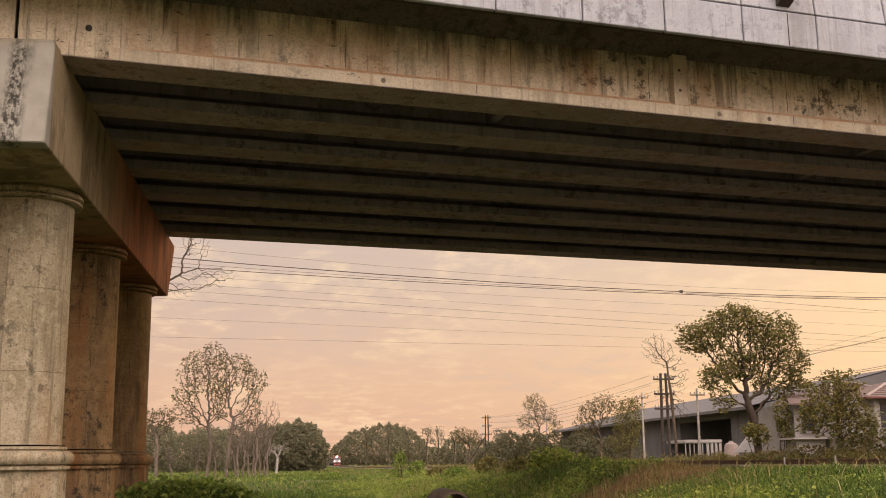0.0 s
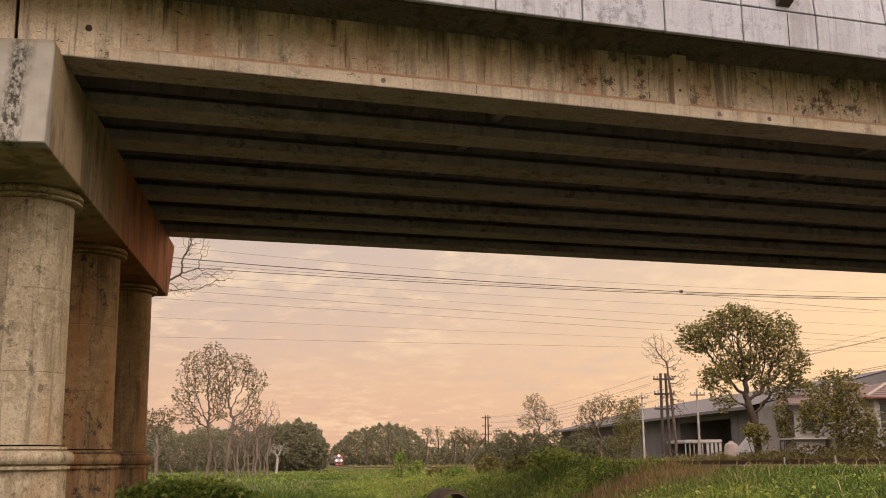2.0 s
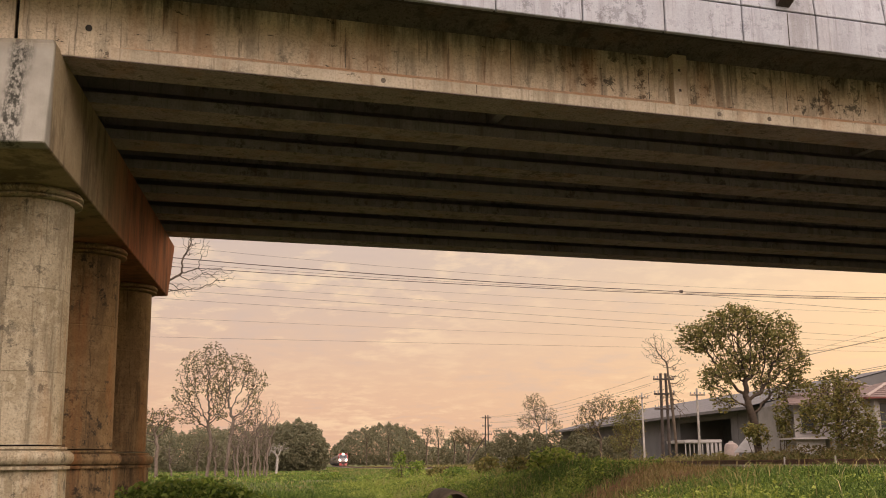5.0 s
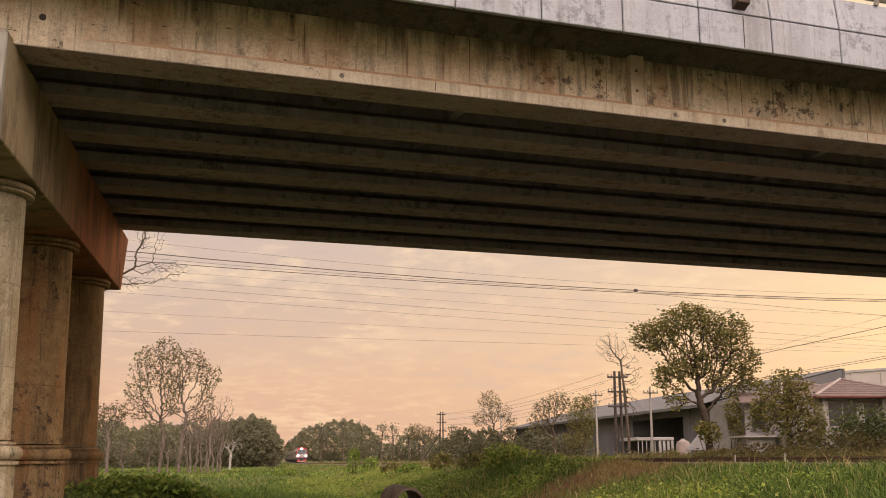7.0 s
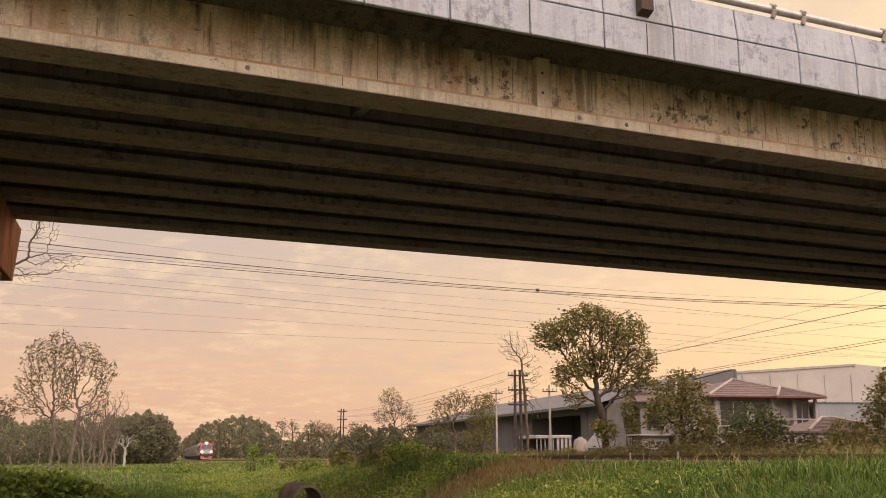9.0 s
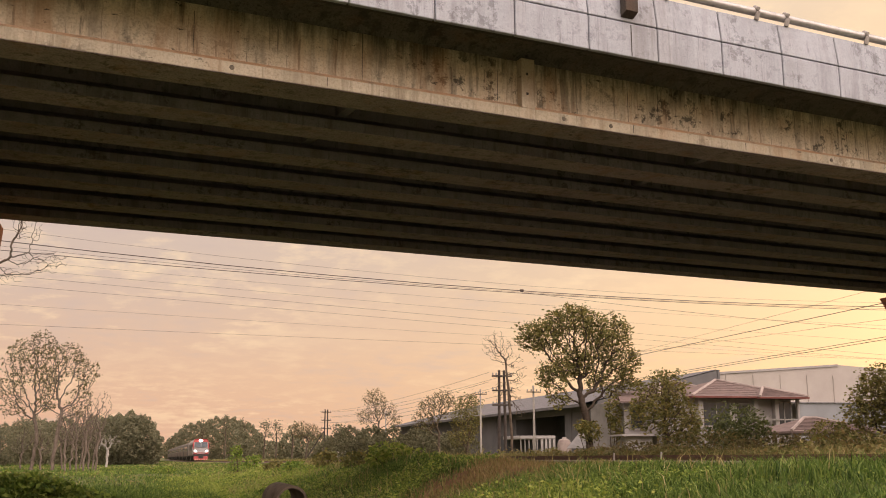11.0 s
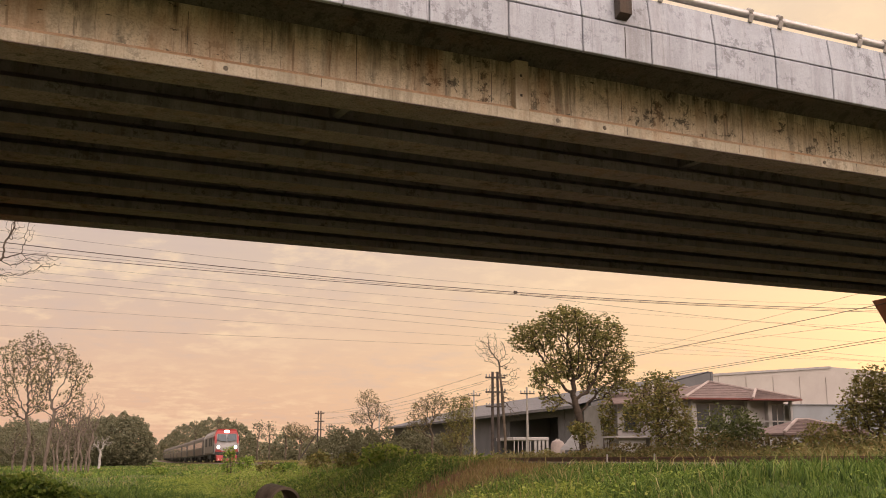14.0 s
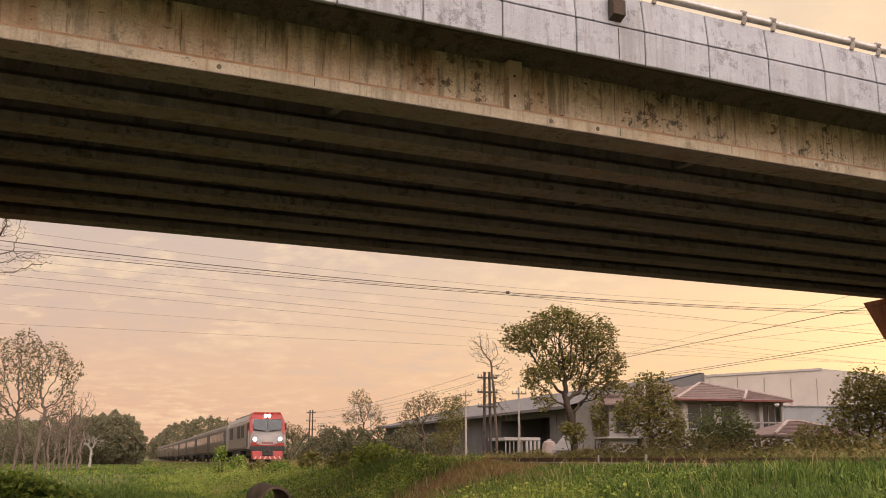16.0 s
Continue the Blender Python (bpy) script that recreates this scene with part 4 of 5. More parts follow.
def build_woods():
    rng = random.Random(9)
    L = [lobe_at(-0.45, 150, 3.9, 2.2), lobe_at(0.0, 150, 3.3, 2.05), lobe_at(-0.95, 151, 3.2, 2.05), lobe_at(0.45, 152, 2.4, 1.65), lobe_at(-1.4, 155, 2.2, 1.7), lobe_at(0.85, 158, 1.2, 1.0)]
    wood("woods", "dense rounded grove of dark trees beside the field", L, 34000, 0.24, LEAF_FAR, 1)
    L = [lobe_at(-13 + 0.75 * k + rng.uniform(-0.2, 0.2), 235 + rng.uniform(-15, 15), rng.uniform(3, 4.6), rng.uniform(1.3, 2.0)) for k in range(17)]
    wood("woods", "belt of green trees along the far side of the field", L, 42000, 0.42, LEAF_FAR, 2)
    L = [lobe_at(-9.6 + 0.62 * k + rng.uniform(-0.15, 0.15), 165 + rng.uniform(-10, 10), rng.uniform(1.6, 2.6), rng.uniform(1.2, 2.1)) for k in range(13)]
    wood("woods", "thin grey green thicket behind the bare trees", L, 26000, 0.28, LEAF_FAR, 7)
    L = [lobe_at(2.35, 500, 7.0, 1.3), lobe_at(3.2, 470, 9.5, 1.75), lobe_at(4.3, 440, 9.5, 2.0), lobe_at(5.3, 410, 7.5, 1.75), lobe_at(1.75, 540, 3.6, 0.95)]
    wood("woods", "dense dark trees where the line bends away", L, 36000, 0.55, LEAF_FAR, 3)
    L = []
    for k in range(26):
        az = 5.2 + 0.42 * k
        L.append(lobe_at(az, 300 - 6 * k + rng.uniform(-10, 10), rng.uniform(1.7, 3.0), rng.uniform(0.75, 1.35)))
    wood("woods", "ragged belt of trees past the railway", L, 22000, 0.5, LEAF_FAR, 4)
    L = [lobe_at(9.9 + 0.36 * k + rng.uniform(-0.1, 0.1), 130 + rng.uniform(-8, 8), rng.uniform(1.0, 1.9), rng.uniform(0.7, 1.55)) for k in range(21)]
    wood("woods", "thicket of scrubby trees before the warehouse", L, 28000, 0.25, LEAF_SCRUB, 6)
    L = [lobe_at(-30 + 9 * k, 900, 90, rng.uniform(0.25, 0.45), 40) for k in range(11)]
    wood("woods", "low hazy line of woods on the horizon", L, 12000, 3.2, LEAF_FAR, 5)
    # tall thin tops over the belt
    for k, (az, d, el) in enumerate(((3.3, 330, 2.05), (4.45, 320, 2.3), (5.35, 300, 2.05), (6.45, 260, 2.0), (7.05, 250, 1.95), (7.9, 240, 1.9), (10.3, 190, 1.8))):
        h = d * math.tan(radians(el)) + 0.4
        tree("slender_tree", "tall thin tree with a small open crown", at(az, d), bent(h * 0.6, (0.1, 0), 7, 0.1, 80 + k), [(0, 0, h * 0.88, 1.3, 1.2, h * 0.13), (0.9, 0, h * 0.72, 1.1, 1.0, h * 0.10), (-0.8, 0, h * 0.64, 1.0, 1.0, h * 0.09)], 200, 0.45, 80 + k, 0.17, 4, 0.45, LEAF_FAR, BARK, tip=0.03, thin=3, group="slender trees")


build_woods()


# ---- poles and wires ----
def sag(a, b, drop, n=14):
    return [(a[0] + (b[0] - a[0]) * k / n, a[1] + (b[1] - a[1]) * k / n, a[2] + (b[2] - a[2]) * k / n - drop * 4 * (k / n) * (1 - k / n)) for k in range(n + 1)]


def wire(a, b, drop, r=0.012, label="thin dark overhead wire sagging between poles", group="overhead wires"):
    tagged(part("overhead_wire", tube(sag(a, b, drop), r, 4), WIRE), label, "wire", group)


def timber_pair(az, d, top_el, gap, lean, brace=False, arms=3):
    """Two tarred timber posts leaning together, with cross-arms and insulators."""
    x, y, z = at(az, d)
    h = EYE[2] + d * math.tan(radians(top_el)) - z
    ob = thing("telegraph_pole", "pair of dark tarred timber posts with cross-arms", "telegraph pole", "telegraph poles")
    ob.location = (x, y, z)
    for s in (-1, 1):
        part("post", tube([(s * gap - lean, 0, -0.3), (s * gap * 0.9, 0, h * 0.5), (s * gap * 0.75 + lean * 0.3, 0, h)], [0.10, 0.09, 0.08], 8), TIMBER, ob)
    for k in range(arms):
        zz = h - 0.35 - 0.85 * k * h / 5.5
        part("cross_arm", boxed(-0.62, 0.62, -0.14, -0.05, zz - 0.05, zz + 0.05, 0.01), TIMBER, ob)
        for xx in (-0.57, -0.36, 0.36, 0.57):
            part("insulator", lathe([(0.03, zz + 0.05), (0.05, zz + 0.09), (0.035, zz + 0.13), (0.05, zz + 0.17), (0.02, zz + 0.2)], 8, (xx, -0.1)), CONC_POLE, ob)
    if brace:
        part("brace", tube([(-3.0, 0, -0.2), (-0.1, 0, h * 0.62)], 0.08, 6), TIMBER, ob)
    return ob


def concrete_pole(az, d, top_el, label="square white concrete power pole with a short cross-arm"):
    x, y, z = at(az, d)
    h = EYE[2] + d * math.tan(radians(top_el)) - z
    ob = thing("power_pole", label, "power pole", "concrete poles")
    ob.location = (x, y, z)
    bm = bmesh.new()
    a = [bm.verts.new((sx * 0.08, sy * 0.08, -0.3)) for sx, sy in ((-1, -1), (1, -1), (1, 1), (-1, 1))]
    b = [bm.verts.new((sx * 0.05, sy * 0.05, h)) for sx, sy in ((-1, -1), (1, -1), (1, 1), (-1, 1))]
    for k in range(4):
        bm.faces.new((a[k], a[(k + 1) % 4], b[(k + 1) % 4], b[k]))
    bm.faces.new(b)
    part("shaft", bm, CONC_POLE, ob)
    part("cross_arm", boxed(-0.55, 0.55, -0.14, -0.06, h - 0.5, h - 0.43), TIMBER, ob)
    for xx in (-0.5, -0.2, 0.2, 0.5):
        part("insulator", lathe([(0.04, h - 0.4), (0.06, h - 0.33), (0.03, h - 0.25)], 8, (xx, -0.12)), CONC_POLE, ob)
    return ob


# the power cables that cross the view: height at either pole, sag and thickness
CROSS_WIRES = [
    (14.67, 14.36, 1.94, 0.010),
    (13.82, 13.95, 1.67, 0.024),
    (13.35, 13.68, 1.39, 0.012),
    (12.98, 13.46, 1.16, 0.019),
    (12.52, 11.80, 0.80, 0.008),
    (12.07, 10.15, 0.45, 0.008),
    (11.68, 8.73, 0.15, 0.011),
    (11.13, 8.44, 0.15, 0.010),
    (9.81, 8.71, 0.15, 0.007),
    (8.50, 8.97, 0.15, 0.009),
]


def build_poles():
    timber_pair(9.62, 142, 2.42, 0.22, 0.10, brace=True)
    timber_pair(18.88, 64, 4.42, 0.20, 0.03)
    concrete_pole(20.55, 78, 3.60)
    concrete_pole(17.75, 96, 3.45)
    concrete_pole(10.15, 190, 1.75)
    concrete_pole(12.75, 135, 2.35)
    # power lines across the view, behind the bridge, each on its bracket on two tall poles
    ends = ((-23.2, 57.0), (73.0, 75.0))
    for side, (px, py) in enumerate(ends):
        top = max(r[side] for r in CROSS_WIRES)
        pole = thing("power_pole", "tall square concrete pole carrying the power cables", "power pole", "concrete poles")
        foot = float(ground_z(px, py))
        pole.location = (px, py, foot)
        part("shaft", boxed(-0.18, 0.18, 0.2, 0.52, -0.3, top + 0.3 - foot), CONC_POLE, pole)
        for r in CROSS_WIRES:
            zz = r[side] - foot
            part("cross_arm", boxed(-0.05, 0.05, -0.1, 0.3, zz - 0.1, zz - r[3] * 0.5), STEEL, pole)
    for za, zb, drop, r in CROSS_WIRES:
        wire((*ends[0], za), (*ends[1], zb), drop, r if r > 0.015 else r * 0.72)
    # a branch line that leaves the bundle
    wire(at(20.3, 66.6, 8.5), at(44, 80, 5.3), 0.35, 0.010)
    # small spacer on the bundle
    tagged(part("cable_spacer", boxed(*[v for c, h in zip(at(20.05, 66.5, 8.62), (0.10, 0.05, 0.08)) for v in (c - h, c + h)]), TIMBER), "small dark spacer clipped on the power cables", "cable spacer")
    # lines along the railway that climb over the viewer's right
    for az0, el0, az1, el1, r in ((26.28, 5.13, 38.41, 7.29, 0.014), (28.28, 4.22, 38.82, 5.68, 0.011), (28.28, 4.13, 38.81, 5.55, 0.011), (27.46, 5.4, 38.49, 6.48, 0.006), (28.64, 5.88, 36.85, 7.74, 0.006)):
        a, b = Vector(at(az0, 60, el0)), Vector(at(az1, 46, el1))
        wire(a - (b - a) * 0.55, b + (b - a) * 0.5, 0.0, r)
    # telegraph wires from pole to pole
    p, q = at(18.88, 64, 4.3), at(9.62, 142, 2.3)
    for dz in (0, -0.7, -1.4):
        for dx in (-0.8, 0.8):
            wire((p[0] + dx, p[1], p[2] + dz * 0.8), (q[0] + dx, q[1], q[2] + dz), 0.5, 0.009)


build_poles()

# ---- buildings ----
SHEET = plain("grey_roof_sheet", (0.15, 0.14, 0.142), (0.118, 0.11, 0.112), 0.3, 0.95, 0.0, 0.05)
SHED_WALL = plain("grey_shed_wall", (0.135, 0.128, 0.132), (0.105, 0.10, 0.103), 0.3, 0.9, 0, 0.1)
PALE_WALL = plain("pale_metal_wall", (0.37, 0.33, 0.30), (0.31, 0.275, 0.25), 0.25, 0.7)
LEAN_WALL = plain("blue_grey_sheet_wall", (0.23, 0.235, 0.25), (0.19, 0.19, 0.20), 0.25, 0.9, 0, 0.1)
WHITE_WALL = plain("white_plaster", (0.34, 0.315, 0.305), (0.25, 0.23, 0.22), 0.9, 0.9, 0, 0.15)
ROOF_TILE = plain("brown_roof_tile", (0.185, 0.135, 0.125), (0.12, 0.088, 0.082), 2.2, 0.95, 0, 0.08, 0.6)
RED_TRIM = plain("red_fascia", (0.15, 0.045, 0.036), None, 1.5, 0.6)
HIP_TRIM = plain("pale_hip_cap", (0.34, 0.27, 0.245), None, 1.5, 0.8)
DARK_GLASS = plain("dark_window_glass", (0.035, 0.04, 0.045), (0.05, 0.055, 0.06), 2, 0.12, 0, 0.6, 0)
GREY_DOOR = plain("dark_opening", (0.06, 0.06, 0.065), None, 1, 0.8)


def ribbed(p00, p01, p10, pitch, depth, bm=None):
    """A corrugated sheet over a parallelogram; the ribs run from p00 to p01 and step towards p10."""
    bm = bm or bmesh.new()
    p00, p01, p10 = Vector(p00), Vector(p01), Vector(p10)
    run, step = p01 - p00, p10 - p00
    n = max(1, int(step.length / pitch))
    nrm = run.cross(step).normalized()
    prev = None
    for k in range(n + 1):
        for f, o in ((0.0, 0), (0.35, 0), (0.5, depth), (0.85, depth)):
            c = p00 + step * min(1, (k + f) / n) + nrm * o
            pair = (bm.verts.new(c), bm.verts.new(c + run))
            if prev:
                bm.faces.new((prev[0], pair[0], pair[1], prev[1]))
            prev = pair
            if k == n:
                break
    return bm


def build_sheds():
    shed = thing("warehouse", "long grey metal warehouse with a shallow sheet roof", "warehouse")
    y0, y1, xe, xr, ze, zr = 129.5, 238, 55, 75, 8.05, 12.75
    part("roof", ribbed((xe, y0, ze), (xr, y0, zr), (xe, y1, ze), 1.0, 0.05), SHEET, shed)
    part("fascia", boxed(xe - 0.1, xe + 0.05, y0, y1, ze - 0.35, ze + 0.02), SHEET, shed)
    # the front stands open over one wide dark bay
    for ya, yb, za in ((y0, 140.5, 0.8), (140.5, 160.5, 7.0), (160.5, y1, 0.8)):
        part("front_wall", boxed(xe + 2.2, xe + 2.5, ya, yb, za, ze + 0.1), SHED_WALL, shed)
    # dark colour on this wall paints the shade inside the bay
    part("bay_wall", boxed(xe + 9, xe + 9.2, 138, 163, 0.8, ze), GREY_DOOR, shed, "back wall of the open bay, coloured dark for its shade")
    for ya in (140.3, 160.5):
        part("bay_side", boxed(xe + 2.5, xe + 9, ya, ya + 0.2, 0.8, ze), SHED_WALL, shed)
    part("back_wall", boxed(xr, xr + 0.3, y0, y1, 0.8, zr - 0.05), SHED_WALL, shed)
    bm = bmesh.new()
    q = [bm.verts.new(p) for p in ((xe + 2.4, y0 + 0.1, 0.8), (xr, y0 + 0.1, 0.8), (xr, y0 + 0.1, zr - 0.1), (xe + 2.4, y0 + 0.1, ze + 0.4))]
    bm.faces.new(q)
    part("end_wall", bm, SHED_WALL, shed)
    for yy in (131, 134.5, 138, 162, 170, 180, 195, 210, 225):
        part("wall_bay", boxed(xe + 2.1, xe + 2.2, yy, yy + 0.35, 0.8, ze - 0.2), SHEET, shed)
    part("doorway", boxed(xe + 2.12, xe + 2.19, 164, 168, 0.8, 4.6), GREY_DOOR, shed)
    hall = thing("factory_hall", "large pale factory hall with a low gable", "factory hall")
    yg, x0, xm, x1 = 130, 75.4, 94.2, 135
    bm = bmesh.new()
    q = [bm.verts.new(p) for p in ((x0, yg, 0.8), (x1, yg, 0.8), (x1, yg, 11.2), (xm, yg, 13.7), (x0, yg, 12.35))]
    bm.faces.new(q)
    ext = bmesh.ops.extrude_face_region(bm, geom=bm.faces[:])
    bmesh.ops.translate(bm, vec=(0, 60, 0), verts=[e for e in ext["geom"] if isinstance(e, bmesh.types.BMVert)])
    part("wall", bm, PALE_WALL, hall)
    for k in range(9):
        xx = x0 + 4.2 * k
        part("downpipe", boxed(xx + 1, xx + 1.12, yg - 0.12, yg, 8.4, 12.2), PALE_WALL, hall)
    part("gable_trim", prism([(yg - 0.15, 0), (yg, 0), (yg, 0.3), (yg - 0.15, 0.3)], 0, xm - x0), WHITE_WALL, hall).matrix_basis = pose(x0, 0, 12.15, 0, -4.1, 0)
    part("lean_to_roof", ribbed((x0 + 6, yg - 9, 7.95), (x0 + 6, yg - 0.1, 8.5), (x1, yg - 9, 7.95), 1.0, 0.06), SHEET, hall)
    part("lean_to_wall", boxed(x0 + 6, x1, yg - 8.8, yg - 8.6, 0.8, 7.98), LEAN_WALL, hall)


def hip_roof(parent, x0, x1, y0, y1, ze, zr, inset, name="roof", trim=None, inset_far=None):
    bm = bmesh.new()
    far = inset_far or inset
    e = [bm.verts.new(p) for p in ((x0, y0, ze), (x1, y0, ze), (x1, y1, ze), (x0, y1, ze))]
    ym = (y0 + y1) / 2
    r = [bm.verts.new((x0 + inset, ym, zr)), bm.verts.new((x1 - far, ym, zr))]
    for f in ((e[0], e[1], r[1], r[0]), (e[1], e[2], r[1]), (e[2], e[3], r[0], r[1]), (e[3], e[0], r[0]), (e[3], e[2], e[1], e[0])):
        bm.faces.new(f)
    roof = part(name, bm, ROOF_TILE, parent)
    for a, b in (((x0, y0, ze), (x0 + inset, ym, zr)), ((x1, y0, ze), (x1 - far, ym, zr)), ((x0 + inset, ym, zr), (x1 - far, ym, zr))):
        part("hip_cap", tube([(a[0], a[1], a[2] + 0.04), (b[0], b[1], b[2] + 0.04)], 0.09, 6), HIP_TRIM, roof)
    part("fascia", boxed(x0 - 0.04, x1 + 0.04, y0 - 0.06, y1 + 0.06, ze - 0.11, ze - 0.004), trim or RED_TRIM, roof)
    for k in range(1, 9):     # courses of tiles
        f = k / 9
        part("tile_course", boxed(x0 + inset * f, x1 - far * f, y0 + (ym - y0) * f - 0.05, y0 + (ym - y0) * f + 0.02, ze + (zr - ze) * f, ze + (zr - ze) * f + 0.03), ROOF_TILE, roof)
    return roof


def house_window(parent, x0, x1, y, z0, z1, leaves_n=2):
    w = part("window", boxed(x0, x1, y - 0.06, y, z0, z1), DARK_GLASS, parent)
    for a, b, c, e in ((x0 - 0.08, x1 + 0.08, z1, z1 + 0.08), (x0 - 0.08, x1 + 0.08, z0 - 0.08, z0), (x0 - 0.08, x0, z0, z1), (x1, x1 + 0.08, z0, z1)):
        part("frame", boxed(a, b, y - 0.10, y + 0.01, c, e), WHITE_WALL, w)
    for k in range(1, leaves_n):
        xx = x0 + (x1 - x0) * k / leaves_n
        part("mullion", boxed(xx - 0.03, xx + 0.03, y - 0.09, y, z0, z1), WHITE_WALL, w)
    return w


def build_house():
    h = thing("house", "two-storey pale house with a brown hipped roof", "house")
    part("wall", boxed(30.9, 39.6, 59.7, 69, 0.9, 5.05), WHITE_WALL, h)
    hip_roof(h, 32.3, 39.9, 58.9, 71, 5.06, 6.45, 5.1, inset_far=2.4)
    hip_roof(h, 36.7, 40.1, 58.5, 63.2, 5.02, 5.72, 1.7, "side_roof")
    hip_roof(h, 31.6, 38.0, 61.8, 71.6, 5.05, 6.42, 2.6, "rear_roof")
    for x in (31.2, 33.05, 36.9, 38.35):
        part("pier", boxed(x - 0.13, x + 0.13, 59.3, 59.7, 0.9, 5.05), WHITE_WALL, h)
    part("post", boxed(39.75, 39.9, 59.2, 59.4, 0.9, 4.9), WHITE_WALL, h)
    house_window(h, 33.4, 35.2, 59.68, 3.3, 4.7, 2)
    house_window(h, 35.7, 36.5, 59.68, 3.5, 4.6, 1)
    house_window(h, 38.6, 39.5, 59.68, 3.0, 4.7, 2)
    part("railing", boxed(36.5, 39.8, 59.2, 59.27, 3.62, 3.7), WHITE_WALL, h)
    low = thing("carport", "low hipped brown roof on posts beside the house", "carport")
    hip_roof(low, 33.3, 38.9, 50.3, 55, 2.75, 3.5, 2.4, trim=ROOF_TILE)
    for x in (33.6, 36.2, 38.6):
        part("post", boxed(x - 0.08, x + 0.08, 50.5, 50.66, 0.9, 2.7), WHITE_WALL, low)
    part("beam", boxed(33.5, 38.8, 50.5, 50.62, 2.5, 2.66), WHITE_WALL, low)
    # white annexe with air conditioners between tree and house
    a = thing("annexe", "white two-storey annexe with a small brown roof", "annexe")
    part("wall", boxed(29.6, 33.0, 62.8, 68, 0.9, 4.9), WHITE_WALL, a)
    bm = bmesh.new()
    q = [bm.verts.new(p) for p in ((28.9, 61.8, 4.75), (33.2, 61.8, 4.95), (33.2, 66, 5.7), (30.6, 66, 5.6))]
    bm.faces.new(q)
    ext = bmesh.ops.extrude_face_region(bm, geom=bm.faces[:])
    bmesh.ops.translate(bm, vec=(0, 0, 0.1), verts=[e for e in ext["geom"] if isinstance(e, bmesh.types.BMVert)])
    part("roof", bm, ROOF_TILE, a)
    house_window(a, 30.0, 30.8, 62.78, 3.2, 4.4, 1)
    part("terrace_wall", boxed(28.8, 30.6, 61.0, 61.15, 0.9, 2.7), WHITE_WALL, a)
    part("canopy", boxed(28.4, 31.0, 60.6, 62.7, 2.7, 2.8), WHITE_WALL, a)
    for x, z in ((31.6, 2.9), (31.2, 4.1)):
        c = part("air_conditioner", boxed(x, x + 0.8, 62.4, 62.76, z, z + 0.55, 0.02), WHITE_WALL, a)
        part("fan_grille", lathe([(0.2, 0), (0.2, 0.02)], 16), GREY_DOOR, c).matrix_basis = pose(x + 0.3, 62.39, z + 0.27, 90, 0, 0)
    # bus shelter-like shed, tank and tent before the warehouse
    s = thing("parking_shelter", "open shelter with a white flat roof and posts", "shelter")
    X, Y = at(20.55, 84)[:2]
    part("roof", boxed(X - 1.2, X + 1.75, Y, Y + 4, 2.82, 3.06, 0.03), WHITE_WALL, s)
    part("back_panel", boxed(X - 1.1, X + 1.65, Y + 3.6, Y + 3.7, 1.0, 2.81), GREY_DOOR, s)
    for k in range(9):
        part("post", boxed(X - 1.1 + 0.33 * k, X - 1.05 + 0.33 * k + (0.14 if k > 4 else 0), Y + 0.05, Y + 0.15, 1.0, 2.81), WHITE_WALL, s)
    t = at(22.1, 82)
    k = thing("water_tank", "round pale water tank with a domed top", "water tank")
    k.location = (t[0], t[1], 1.2)
    part("body", lathe([(0.50, 0), (0.52, 0.1), (0.52, 1.25), (0.4, 1.5), (0.15, 1.6)], 20), HIP_TRIM, k, "", True)
    part("lid", lathe([(0.17, 1.6), (0.17, 1.67), (0.08, 1.69)], 12), PALE_WALL, k)
    t = at(23.8, 74)
    r = thing("awning", "low white canvas awning sloping beside the tree", "awning")
    r.location = (t[0], t[1], 0)
    bm = bmesh.new()
    q = [bm.verts.new(p) for p in ((-2.2, 0, 2.0), (1.2, 0, 2.0), (0.9, 2.2, 3.0), (-0.4, 2.2, 3.0))]
    bm.faces.new(q)
    ext = bmesh.ops.extrude_face_region(bm, geom=bm.faces[:])
    bmesh.ops.translate(bm, vec=(0, 0, 0.04), verts=[e for e in ext["geom"] if isinstance(e, bmesh.types.BMVert)])
    part("canvas", bm, WHITE_WALL, r)
    for x in (-2.1, 1.1):
        part("pole", tube([(x, 0.05, 1.0), (x, 0.05, 2.0)], 0.03, 6), STEEL, r)


def build_relay_box():
    x, y, z = at(10.35, 128)
    b = thing("relay_box", "small pale trackside relay cabinet with a pitched lid", "relay cabinet")
    b.location = (x, y, z)
    part("body", boxed(-0.7, 0.7, -0.4, 0.4, -0.1, 1.0, 0.02), CONC_POLE, b)
    part("lid", prism([(-0.5, 1.0), (0.5, 1.0), (0, 1.3)], -0.8, 0.8), PALE_WALL, b)
    part("door", boxed(-0.5, 0.5, -0.43, -0.39, 0.1, 0.85), PALE_WALL, b)


build_sheds()
build_house()
build_relay_box()

# ---- culvert pipe ----
def build_pipe():
    bm = bmesh.new()
    n, ro, ri, ln = 40, 0.43, 0.36, 1.2
    rows = []
    for x, r in ((0, ri), (0, ro - 0.015), (0.02, ro), (ln, ro), (ln, ri)):
        rows.append([bm.verts.new((-x, r * math.cos(2 * math.pi * k / n), r * math.sin(2 * math.pi * k / n))) for k in range(n)])
    for a, b in zip(rows, rows[1:] + rows[:1]):
        for k in range(n):
            bm.faces.new((a[k], a[(k + 1) % n], b[(k + 1) % n], b[k]))
    ob = tagged(part("concrete_pipe", bm, PIPE_CONC, None, "", True), "weathered open concrete culvert pipe lying in the ditch", "culvert pipe")
    ob.matrix_basis = pose(3.84, 27.6, 0.46, 0, 3, -80)


build_pipe()

